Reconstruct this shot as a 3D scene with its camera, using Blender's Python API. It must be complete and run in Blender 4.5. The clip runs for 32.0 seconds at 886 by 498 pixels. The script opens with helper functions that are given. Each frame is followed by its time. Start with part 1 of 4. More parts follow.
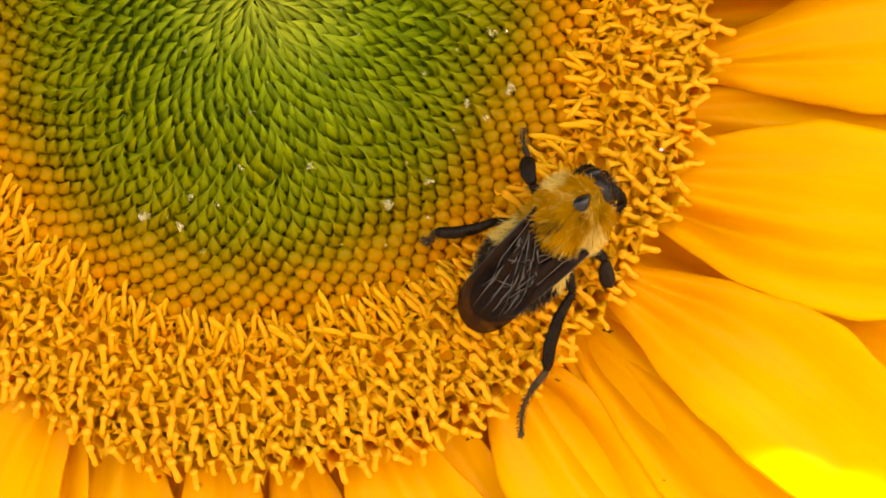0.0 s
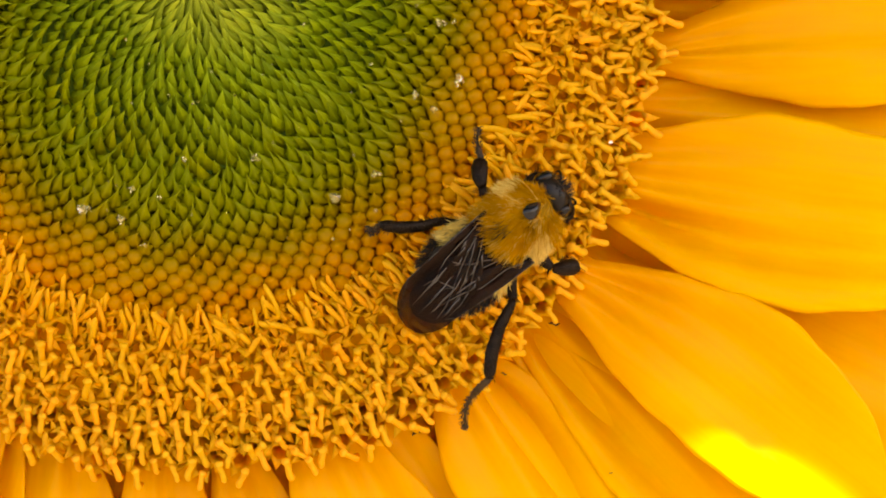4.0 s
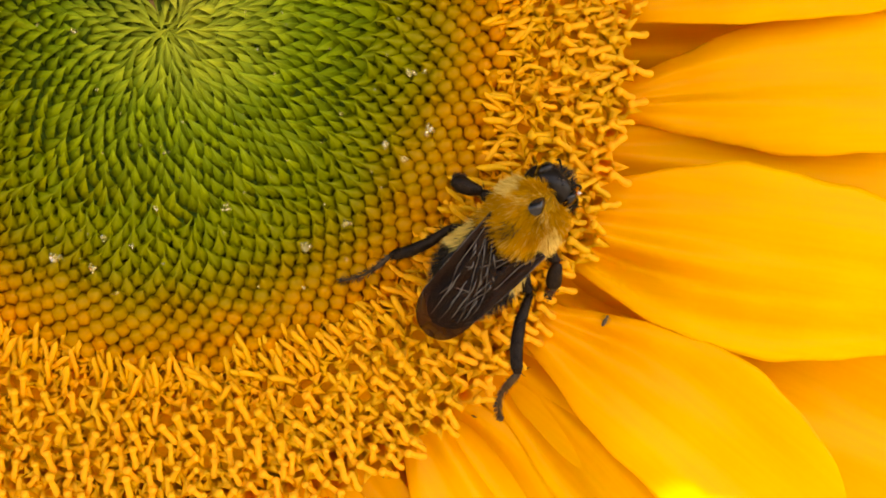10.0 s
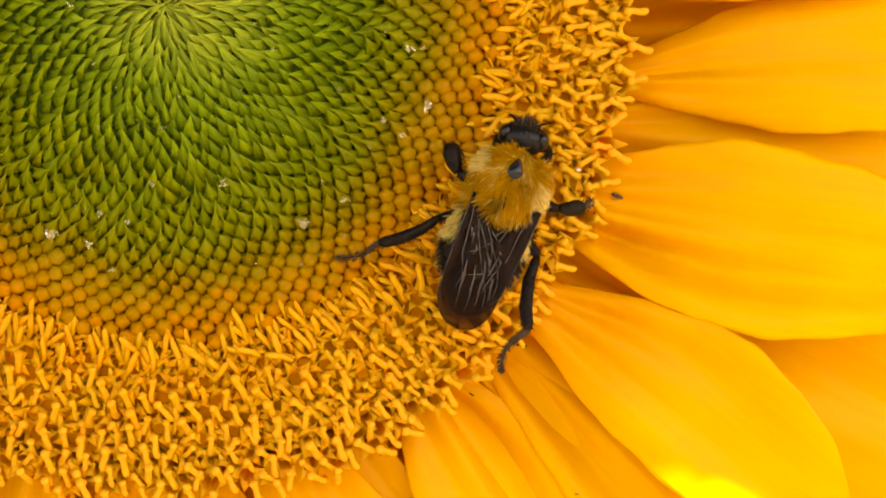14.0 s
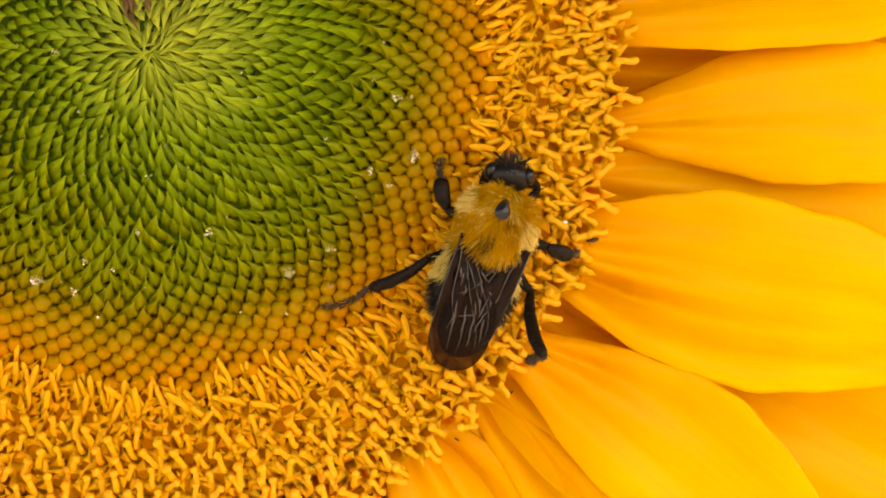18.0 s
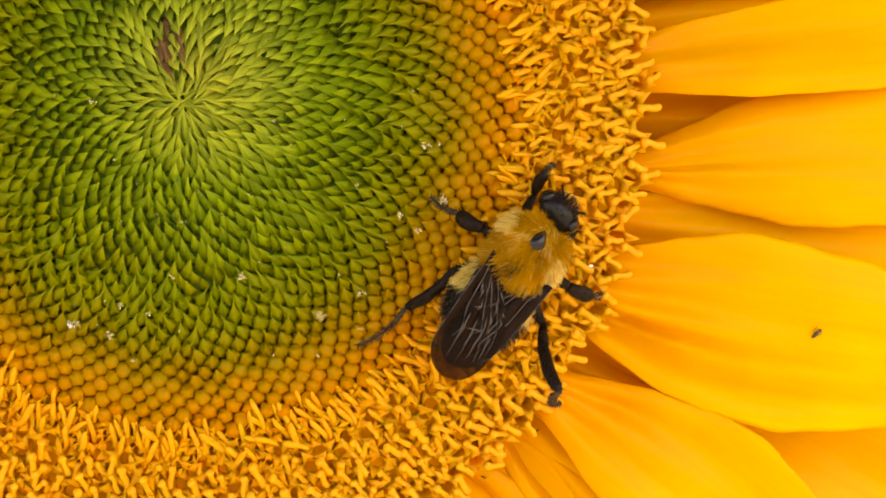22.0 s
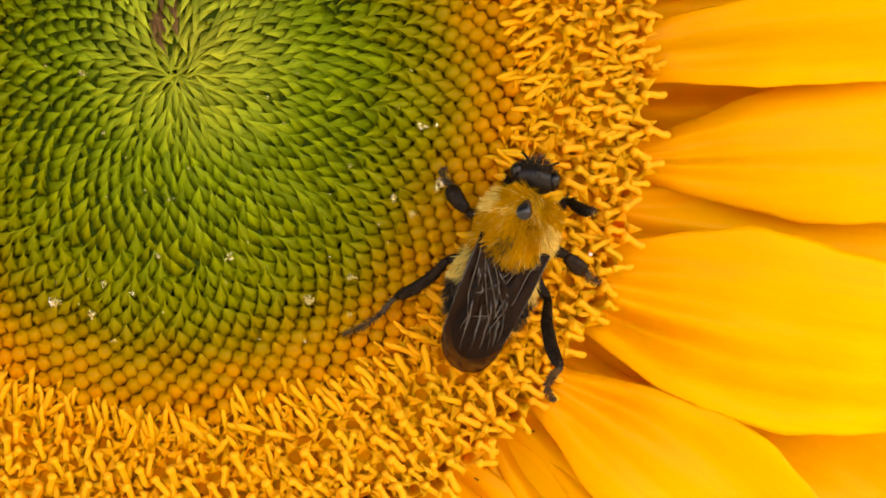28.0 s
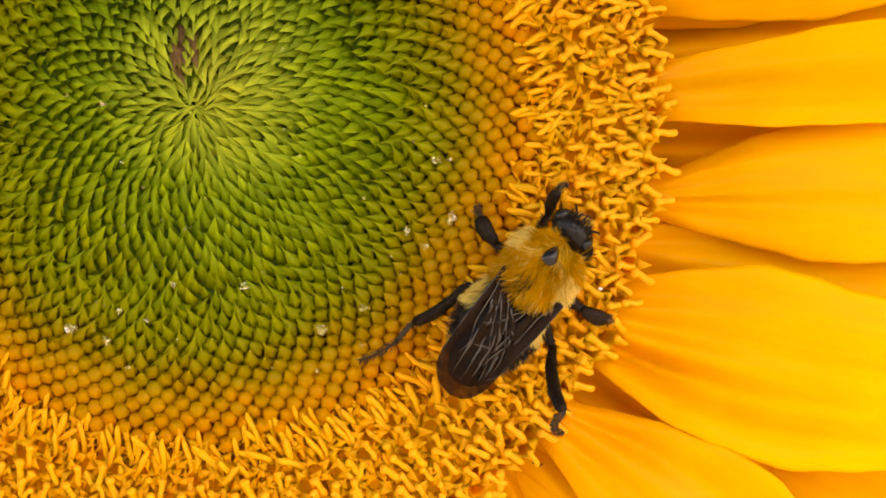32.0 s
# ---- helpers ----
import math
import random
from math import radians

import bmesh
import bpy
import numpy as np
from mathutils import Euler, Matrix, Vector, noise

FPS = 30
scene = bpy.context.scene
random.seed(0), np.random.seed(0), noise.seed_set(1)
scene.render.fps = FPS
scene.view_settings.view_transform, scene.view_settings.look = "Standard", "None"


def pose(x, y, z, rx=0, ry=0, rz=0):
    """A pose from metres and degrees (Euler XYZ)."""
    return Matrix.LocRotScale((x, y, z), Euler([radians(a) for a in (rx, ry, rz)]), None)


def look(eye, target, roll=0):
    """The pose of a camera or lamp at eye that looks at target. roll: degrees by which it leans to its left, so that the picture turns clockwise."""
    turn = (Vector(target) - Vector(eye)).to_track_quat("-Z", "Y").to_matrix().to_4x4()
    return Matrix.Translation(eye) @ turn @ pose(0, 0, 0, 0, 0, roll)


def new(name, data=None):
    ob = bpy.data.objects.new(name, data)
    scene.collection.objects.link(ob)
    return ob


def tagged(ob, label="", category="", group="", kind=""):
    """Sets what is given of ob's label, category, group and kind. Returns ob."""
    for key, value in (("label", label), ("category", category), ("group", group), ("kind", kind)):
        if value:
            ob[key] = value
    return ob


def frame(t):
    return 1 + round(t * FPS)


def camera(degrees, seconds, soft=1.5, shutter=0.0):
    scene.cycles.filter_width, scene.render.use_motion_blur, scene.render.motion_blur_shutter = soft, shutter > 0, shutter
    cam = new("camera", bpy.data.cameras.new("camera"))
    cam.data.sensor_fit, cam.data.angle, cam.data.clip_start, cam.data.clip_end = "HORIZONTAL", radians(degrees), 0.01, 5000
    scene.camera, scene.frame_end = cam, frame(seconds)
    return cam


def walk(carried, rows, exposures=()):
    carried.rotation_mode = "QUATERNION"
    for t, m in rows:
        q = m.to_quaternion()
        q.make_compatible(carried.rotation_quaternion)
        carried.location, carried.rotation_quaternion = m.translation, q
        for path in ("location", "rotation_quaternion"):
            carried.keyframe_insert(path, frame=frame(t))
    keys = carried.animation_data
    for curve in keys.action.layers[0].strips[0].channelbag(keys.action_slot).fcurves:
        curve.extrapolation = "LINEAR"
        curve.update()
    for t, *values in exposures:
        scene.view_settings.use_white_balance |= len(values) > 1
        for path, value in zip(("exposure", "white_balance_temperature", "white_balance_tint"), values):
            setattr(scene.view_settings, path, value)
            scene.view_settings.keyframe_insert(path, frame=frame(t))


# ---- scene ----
# A sunflower head seen from a hand's width away, with a bumblebee foraging on it.
# The head faces -y; "flower space" has u to the right, v up and w out of the face, in millimetres.
from mathutils.bvhtree import BVHTree

cam = camera(32, 32.0, soft=1.75)
PATH = [
    (0.0, pose(0.01888, -0.11073, 1.17722, 92.028, 2.756, 3.339)),
    (0.5, pose(0.01844, -0.10969, 1.17755, 91.729, 3.480, 1.978)),
    (1.0, pose(0.01906, -0.11023, 1.17701, 91.840, 3.138, 2.468)),
    (1.5, pose(0.01804, -0.10965, 1.17678, 91.639, 3.525, 0.469)),
    (2.0, pose(0.01935, -0.10870, 1.17605, 91.186, 3.427, 2.049)),
    (2.5, pose(0.01767, -0.10824, 1.17534, 90.998, 3.432, 0.343)),
    (3.0, pose(0.01912, -0.10738, 1.17588, 90.971, 3.263, 0.336)),
    (3.5, pose(0.01768, -0.10831, 1.17613, 91.716, 3.140, 0.076)),
    (5.5, pose(0.01028, -0.11147, 1.18565, 87.961, 2.995, -2.868)),
    (6.0, pose(0.01084, -0.11063, 1.18509, 87.526, 3.277, -3.512)),
    (6.5, pose(0.01100, -0.11040, 1.18449, 87.663, 3.003, -3.951)),
    (7.0, pose(0.01029, -0.10976, 1.18535, 86.957, 3.120, -4.935)),
    (7.5, pose(0.01180, -0.11035, 1.18498, 87.783, 2.772, -3.181)),
    (8.0, pose(0.01045, -0.11097, 1.18481, 88.446, 3.026, -3.821)),
    (8.5, pose(0.01130, -0.11269, 1.18585, 88.076, 2.960, -3.429)),
    (9.0, pose(0.01135, -0.11243, 1.18626, 87.747, 2.816, -3.458)),
    (9.5, pose(0.01168, -0.11126, 1.18554, 88.293, 2.901, -3.544)),
    (10.0, pose(0.01731, -0.11052, 1.18456, 89.610, 2.811, -0.700)),
    (10.5, pose(0.01656, -0.11066, 1.18347, 89.635, 2.588, -1.269)),
    (11.0, pose(0.01610, -0.11084, 1.18413, 89.090, 2.622, -1.658)),
    (11.5, pose(0.01480, -0.11114, 1.18393, 89.273, 2.455, -1.653)),
    (12.0, pose(0.01938, -0.10985, 1.18503, 88.838, 2.689, -1.041)),
    (12.5, pose(0.01895, -0.10878, 1.18497, 88.737, 2.509, -1.085)),
    (13.0, pose(0.01555, -0.10924, 1.18504, 88.818, 2.331, -2.127)),
    (13.5, pose(0.01595, -0.10972, 1.18517, 88.987, 2.376, -1.356)),
    (14.0, pose(0.01633, -0.10995, 1.18414, 88.972, 2.648, -1.262)),
    (14.5, pose(0.01696, -0.11007, 1.18675, 87.745, 2.582, -0.385)),
    (16.5, pose(0.01602, -0.11075, 1.19228, 86.359, 2.373, -1.219)),
    (17.0, pose(0.01844, -0.11003, 1.18992, 87.650, 2.294, 0.007)),
    (17.5, pose(0.01786, -0.11004, 1.19239, 86.616, 2.244, -1.258)),
    (18.0, pose(0.01839, -0.10938, 1.19101, 87.198, 2.107, -0.840)),
    (18.5, pose(0.01878, -0.10879, 1.19125, 86.895, 2.205, -0.675)),
    (19.0, pose(0.01802, -0.10899, 1.19121, 87.858, 2.034, -0.229)),
    (19.5, pose(0.01764, -0.10910, 1.19164, 87.479, 1.918, -0.147)),
    (20.0, pose(0.01717, -0.11072, 1.19224, 87.939, 2.161, -0.392)),
    (20.5, pose(0.01691, -0.11089, 1.19388, 87.590, 2.068, -0.423)),
    (21.0, pose(0.01641, -0.11083, 1.19293, 88.017, 2.174, 0.013)),
    (21.5, pose(0.01433, -0.11108, 1.19374, 87.371, 2.236, -1.531)),
    (22.0, pose(0.01642, -0.11163, 1.19370, 87.515, 2.271, -0.861)),
    (22.5, pose(0.01749, -0.11128, 1.19203, 88.517, 2.131, 0.117)),
    (23.0, pose(0.01743, -0.11052, 1.19185, 87.962, 2.104, -0.250)),
    (23.5, pose(0.01447, -0.11100, 1.19135, 88.166, 2.089, -0.936)),
    (24.0, pose(0.01533, -0.11074, 1.19278, 87.312, 2.162, -1.365)),
    (24.5, pose(0.01568, -0.11058, 1.18959, 89.078, 1.853, -0.192)),
    (25.0, pose(0.01658, -0.11090, 1.19027, 88.231, 1.979, -0.053)),
    (25.5, pose(0.01634, -0.10969, 1.19006, 88.205, 1.877, -0.810)),
    (27.5, pose(0.01987, -0.10793, 1.18483, 90.993, 1.004, 1.927)),
    (28.0, pose(0.01918, -0.10809, 1.18535, 91.329, 0.855, 0.518)),
    (28.5, pose(0.01796, -0.10874, 1.18478, 91.929, 0.177, 0.208)),
    (29.0, pose(0.02052, -0.10833, 1.18323, 92.656, 0.135, 0.539)),
    (29.5, pose(0.01837, -0.10794, 1.18403, 92.318, -0.274, 0.036)),
    (30.0, pose(0.02178, -0.10670, 1.18352, 92.147, -0.003, 1.227)),
    (30.5, pose(0.02053, -0.10676, 1.18213, 92.678, -0.088, 0.350)),
    (31.0, pose(0.01847, -0.10741, 1.18410, 92.843, -0.445, 0.915)),
    (31.5, pose(0.01851, -0.10959, 1.18446, 93.135, 0.238, 0.013)),
    (32.0, pose(0.01869, -0.10940, 1.18421, 93.122, 0.019, 0.670)),
]
EXPOSURE = 1.88
walk(cam, PATH, [(t, EXPOSURE + d, 10500, 25) for t, d in ((0.0, 0.08), (1.0, 0.08), (2.0, -0.05), (3.0, -0.22), (5.5, -0.08), (6.0, -0.06), (7.0, -0.16), (8.0, -0.14), (9.0, -0.04), (10.0, -0.06), (12.0, -0.12), (14.0, -0.06), (17.0, 0.0), (24.0, 0.06), (28.0, 0.08), (29.0, -0.06), (30.0, 0.0), (32.0, 0.08))])

# ---- light ----
SUN_FROM = Vector((0.45, -0.45, 0.77)).normalized()
world = bpy.data.worlds.new("world")
scene.world = world
world.use_nodes = True
wt = world.node_tree
sky = wt.nodes.new("ShaderNodeTexSky")
sky.sky_type = "NISHITA"
sky.sun_disc = False
sky.sun_elevation = math.asin(SUN_FROM.z)
sky.sun_rotation = math.atan2(SUN_FROM.x, SUN_FROM.y)
wt.nodes["Background"].inputs["Strength"].default_value = 0.14
wt.links.new(sky.outputs["Color"], wt.nodes["Background"].inputs["Color"])
sun = new("sun", bpy.data.lights.new("sun", "SUN"))
sun.data.energy, sun.data.angle, sun.data.color = 5.0, radians(0.53), (1.0, 0.95, 0.86)
sun.matrix_world = look(SUN_FROM * 3 + Vector((0, 0, 1.2)), (0, 0, 1.2))

HEAD = Vector((0, 0, 1.2))
FLOWER = Matrix.Translation(HEAD) @ pose(0, 0, 0, 90, 0, 0)


def at(u, v, w):
    """Flower space, mm, to the world."""
    return FLOWER @ (Vector((u, v, w)) * 0.001)


# ---- materials ----
class Nodes:
    """A material with a Principled shader and short ways to add nodes."""

    def __init__(self, name, rough=0.5, spec=0.5):
        self.mat = bpy.data.materials.new(name)
        self.mat.use_nodes = True
        self.tree = self.mat.node_tree
        self.p = self.tree.nodes["Principled BSDF"]
        self.out = self.tree.nodes["Material Output"]
        self.p.inputs["Roughness"].default_value = rough
        self.p.inputs["Specular IOR Level"].default_value = spec

    def node(self, kind, **props):
        n = self.tree.nodes.new(kind)
        for key, value in props.items():
            setattr(n, key, value)
        return n

    def link(self, a, b):
        self.tree.links.new(a, b)
        return self

    def place(self):
        return self.node("ShaderNodeTexCoord").outputs["Object"]

    def noise(self, scale, detail=3.0, vector=None, rough=0.55):
        n = self.node("ShaderNodeTexNoise")
        n.inputs["Scale"].default_value = scale
        n.inputs["Detail"].default_value = detail
        n.inputs["Roughness"].default_value = rough
        self.link(vector or self.place(), n.inputs["Vector"])
        return n.outputs["Fac"]

    def ramp(self, fac, stops):
        n = self.node("ShaderNodeValToRGB")
        while len(n.color_ramp.elements) < len(stops):
            n.color_ramp.elements.new(0.5)
        for e, (at_, c) in zip(n.color_ramp.elements, stops):
            e.position, e.color = at_, (*c, 1)
        self.link(fac, n.inputs["Fac"])
        return n.outputs["Color"]

    def math(self, op, a, b=0.0, c=0.0):
        n = self.node("ShaderNodeMath", operation=op)
        for slot, value in zip(n.inputs, (a, b, c)):
            if isinstance(value, (int, float)):
                slot.default_value = value
            else:
                self.link(value, slot)
        return n.outputs[0]

    def mix(self, fac, a, b, blend="MIX"):
        n = self.node("ShaderNodeMix", data_type="RGBA", blend_type=blend)
        for slot, value in ((n.inputs["Factor"], fac), (n.inputs[6], a), (n.inputs[7], b)):
            if isinstance(value, (int, float)):
                slot.default_value = value
            elif isinstance(value, tuple):
                slot.default_value = (*value, 1)
            else:
                self.link(value, slot)
        return n.outputs[2]

    def vary(self):
        """One random number for each object and each loose piece."""
        a = self.node("ShaderNodeObjectInfo").outputs["Random"]
        b = self.node("ShaderNodeNewGeometry").outputs["Random Per Island"]
        return self.math("FRACT", self.math("ADD", a, b))

    def radius(self, centre=(0, 0, 0)):
        """Distance from the head's axis, mm, with a little disorder."""
        geo = self.node("ShaderNodeNewGeometry").outputs["Position"]
        sub = self.node("ShaderNodeVectorMath", operation="SUBTRACT")
        self.link(geo, sub.inputs[0])
        sub.inputs[1].default_value = HEAD + Vector(centre)
        mul = self.node("ShaderNodeVectorMath", operation="MULTIPLY")
        self.link(sub.outputs[0], mul.inputs[0])
        mul.inputs[1].default_value = (1000, 0, 1000)
        size = self.node("ShaderNodeVectorMath", operation="LENGTH")
        self.link(mul.outputs[0], size.inputs[0])
        n = self.noise(0.22, 3.0, mul.outputs[0])
        return self.math("ADD", size.outputs["Value"], self.math("MULTIPLY", self.math("SUBTRACT", n, 0.5), 3.6))

    def colour(self, c):
        self.link(c, self.p.inputs["Base Color"]) if not isinstance(c, tuple) else setattr(self.p.inputs["Base Color"], "default_value", (*c, 1))
        return self

    def bump(self, height, strength=0.3, distance=0.0001):
        b = self.node("ShaderNodeBump")
        b.inputs["Strength"].default_value, b.inputs["Distance"].default_value = strength, distance
        self.link(height, b.inputs["Height"])
        self.link(b.outputs["Normal"], self.p.inputs["Normal"])
        return self

    def translucent(self, c, share):
        t, m = self.node("ShaderNodeBsdfTranslucent"), self.node("ShaderNodeMixShader")
        if isinstance(c, tuple):
            t.inputs["Color"].default_value = (*c, 1)
        else:
            self.link(c, t.inputs["Color"])
        m.inputs[0].default_value = share
        self.link(self.p.outputs[0], m.inputs[1]).link(t.outputs[0], m.inputs[2]).link(m.outputs[0], self.out.inputs["Surface"])
        return self


def floret_material(name, stops, rough, share, spread=0.4, centre=(0, 0, 0)):
    m = Nodes(name, rough, 0.14)
    r = m.math("DIVIDE", m.radius(centre), 36.0)
    c = m.ramp(r, stops)
    v = m.vary()
    hue = m.node("ShaderNodeHueSaturation")
    m.link(m.math("MULTIPLY_ADD", v, spread, 1 - spread / 2), hue.inputs["Value"])
    m.link(m.math("MULTIPLY_ADD", v, -0.014, 0.504), hue.inputs["Hue"])
    m.link(c, hue.inputs["Color"])
    grain = m.noise(2500, 4.0)
    c2 = m.mix(0.35, hue.outputs["Color"], m.ramp(grain, [(0.3, (0.55, 0.55, 0.5)), (0.7, (1, 1, 1))]), "MULTIPLY")
    m.colour(c2).bump(grain, 0.25, 0.00008).translucent(c2, share)
    return m.mat


LIME, ORANGE, GOLD = (0.42, 0.46, 0.05), (0.74, 0.27, 0.004), (0.90, 0.44, 0.006)
# Young lime centre; its shift up-right puts brighter light there into the colour.
MAT_BRACT = floret_material("bract_green", [(0.0, LIME), (0.10, (0.385, 0.485, 0.045)), (0.24, (0.212, 0.338, 0.016)), (0.36, (0.215, 0.305, 0.012)), (0.45, (0.265, 0.28, 0.008)), (0.56, (0.38, 0.24, 0.005)), (0.8, ORANGE)], 0.42, 0.24, 0.55, (0.0012, 0, 0.0022))
MAT_BUD = floret_material("bud_orange", [(0.36, (0.225, 0.305, 0.009)), (0.46, (0.28, 0.29, 0.007)), (0.52, (0.37, 0.265, 0.006)), (0.575, (0.54, 0.28, 0.005)), (0.635, (0.68, 0.29, 0.005)), (0.9, (0.72, 0.28, 0.004))], 0.42, 0.34, 0.2)
MAT_TUBE = floret_material("corolla_gold", [(0.0, ORANGE), (0.7, (0.96, 0.46, 0.018)), (0.95, (0.97, 0.52, 0.028))], 0.5, 0.36, 0.14)
MAT_ROD = floret_material("anther_gold", [(0.0, GOLD), (0.7, (0.97, 0.525, 0.03)), (0.95, (0.98, 0.55, 0.04))], 0.5, 0.32, 0.14)
# Dark and rusty stops put gap shade and bounced orange into the colour.
MAT_BASE = floret_material("receptacle_gap_tone", [(0.0, (0.06, 0.12, 0.006)), (0.4, (0.05, 0.10, 0.005)), (0.5, (0.16, 0.10, 0.003)), (0.57, (0.42, 0.12, 0.004)), (0.66, (0.78, 0.27, 0.005)), (0.9, (0.88, 0.40, 0.010))], 0.7, 0.0)


def petal_material():
    m = Nodes("petal_yellow", 0.5, 0.24)
    co = m.place()
    stretch = m.node("ShaderNodeMapping")
    stretch.inputs["Scale"].default_value = (60, 1500, 400)
    m.link(co, stretch.inputs["Vector"])
    veins = m.noise(1.0, 4.0, stretch.outputs[0], 0.6)
    blot = m.noise(70, 2.0, co)
    c = m.ramp(blot, [(0.3, (0.92, 0.45, 0.002)), (0.55, (0.95, 0.50, 0.002)), (0.75, (0.96, 0.55, 0.003))])
    c = m.mix(0.22, c, m.ramp(veins, [(0.35, (0.80, 0.62, 0.4)), (0.6, (1, 1, 1))]), "MULTIPLY")
    c = m.mix(0.10, c, m.ramp(m.vary(), [(0, (0.9, 0.42, 0.0)), (1, (1.0, 0.62, 0.0))]))
    # Petal foot: orange pigment tint, with the folds' self-shading put in the colour.
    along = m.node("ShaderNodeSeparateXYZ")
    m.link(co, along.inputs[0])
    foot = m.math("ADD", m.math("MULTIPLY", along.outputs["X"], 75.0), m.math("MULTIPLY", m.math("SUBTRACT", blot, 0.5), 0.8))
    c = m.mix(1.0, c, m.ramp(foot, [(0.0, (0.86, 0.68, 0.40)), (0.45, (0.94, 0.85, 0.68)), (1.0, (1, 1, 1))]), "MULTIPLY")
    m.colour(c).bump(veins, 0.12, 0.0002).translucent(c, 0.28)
    return m.mat


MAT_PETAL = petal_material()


def plain(name, dark, light, rough, spec=0.5, scale=900, bump=0.3, share=0.0, spread=0.5):
    m = Nodes(name, rough, spec)
    n = m.noise(scale, 5.0)
    c = m.ramp(n, [(0.3, dark), (0.7, light)])
    v = m.vary()
    hue = m.node("ShaderNodeHueSaturation")
    m.link(m.math("MULTIPLY_ADD", v, spread, 1 - spread / 2), hue.inputs["Value"])
    m.link(c, hue.inputs["Color"])
    m.colour(hue.outputs["Color"]).bump(n, bump, 0.00006)
    if share:
        m.translucent(hue.outputs["Color"], share)
    return m.mat


MAT_CUTICLE = plain("black_cuticle", (0.006, 0.006, 0.007), (0.012, 0.009, 0.007), 0.28, 0.2, 1500)
MAT_UNDERFUR = plain("underfur", (0.20, 0.10, 0.006), (0.36, 0.19, 0.012), 0.9, 0.05, 1500)
MAT_LEG = plain("leg_black", (0.005, 0.003, 0.002), (0.018, 0.010, 0.005), 0.42, 0.10, 2200, 0.8)
MAT_FOOT = plain("foot_brown", (0.012, 0.008, 0.005), (0.060, 0.042, 0.028), 0.45, 0.15, 2600, 0.8)
MAT_EYE = plain("eye_black", (0.004, 0.004, 0.005), (0.01, 0.01, 0.012), 0.15, 0.35, 6000, 0.3)
MAT_SPOT = plain("bald_spot", (0.005, 0.006, 0.008), (0.012, 0.013, 0.017), 0.12, 0.4, 1200, 0.1)
MAT_FUR_GOLD = plain("fur_gold", (0.39, 0.187, 0.006), (0.67, 0.352, 0.015), 0.6, 0.06, 500, 0.0, 0.35, 0.28)
MAT_FUR_PALE = plain("fur_pale", (0.72, 0.54, 0.14), (0.86, 0.70, 0.25), 0.6, 0.08, 400, 0.0, 0.35, 0.2)
MAT_FUR_BLACK = plain("fur_black", (0.008, 0.006, 0.004), (0.025, 0.018, 0.01), 0.5, 0.3, 400, 0.0)
MAT_STEM = plain("stem_green", (0.07, 0.12, 0.02), (0.12, 0.19, 0.04), 0.6, 0.3, 120, 0.4)
MAT_LEAF = plain("leaf_green", (0.04, 0.085, 0.012), (0.075, 0.13, 0.02), 0.55, 0.4, 90, 0.4, 0.2)


def ground_material():
    """Unseen front ground kept pale to bounce light; darker grey behind the head."""
    m = Nodes("grey_ground", 0.9, 0.2)
    geo = m.node("ShaderNodeNewGeometry").outputs["Position"]
    n, big = m.noise(14, 5.0), m.noise(2.0, 3.0)
    cut = m.node("ShaderNodeSeparateXYZ")
    m.link(geo, cut.inputs[0])
    edge = m.math("ADD", cut.outputs["Y"], m.math("MULTIPLY", m.math("SUBTRACT", big, 0.5), 0.3))
    front_bounce = m.ramp(n, [(0.3, (0.19, 0.175, 0.15)), (0.7, (0.28, 0.255, 0.22))])
    rear_grey = m.ramp(n, [(0.3, (0.060, 0.056, 0.050)), (0.7, (0.10, 0.094, 0.082))])
    c = m.mix(m.ramp(edge, [(0.05, (0, 0, 0)), (0.12, (1, 1, 1))]), front_bounce, rear_grey)
    m.colour(c).bump(n, 0.4, 0.004)
    return m.mat


MAT_GROUND = ground_material()
MAT_MITE = plain("insect_brown", (0.02, 0.012, 0.006), (0.05, 0.03, 0.015), 0.35, 0.5, 4000)
MAT_CRUMB = plain("crumb_pale", (0.6, 0.58, 0.55), (0.8, 0.78, 0.76), 0.5, 0.4, 3000)
MAT_WITHERED = plain("bract_withered", (0.10, 0.055, 0.02), (0.22, 0.12, 0.045), 0.7, 0.2, 2000, 0.3, 0.2)
MAT_HUSK = plain("withered_brown", (0.03, 0.014, 0.006), (0.09, 0.04, 0.012), 0.7, 0.2, 3000)


def wing_material():
    m = Nodes("wing_membrane", 0.16, 0.08)
    co = m.place()
    wav = m.node("ShaderNodeMapping")
    wav.inputs["Scale"].default_value = (240, 1300, 400)
    m.link(co, wav.inputs["Vector"])
    n = m.noise(1.0, 3.0, wav.outputs[0])
    c = m.ramp(n, [(0.3, (0.004, 0.002, 0.001)), (0.7, (0.022, 0.009, 0.004))])
    m.colour(c).bump(n, 0.6, 0.0006)
    split = m.node("ShaderNodeSeparateXYZ")
    m.link(co, split.inputs[0])
    clear = m.node("ShaderNodeMapRange")
    m.link(split.outputs["X"], clear.inputs["Value"])
    for slot, value in (("From Min", -0.0040), ("From Max", -0.0092), ("To Min", 0.10), ("To Max", 0.52)):
        clear.inputs[slot].default_value = value
    t, mix = m.node("ShaderNodeBsdfTransparent"), m.node("ShaderNodeMixShader")
    t.inputs["Color"].default_value = (0.74, 0.62, 0.48, 1)
    m.link(clear.outputs[0], mix.inputs[0])
    m.link(m.p.outputs[0], mix.inputs[1]).link(t.outputs[0], mix.inputs[2]).link(mix.outputs[0], m.out.inputs["Surface"])
    return m.mat


MAT_WING = wing_material()
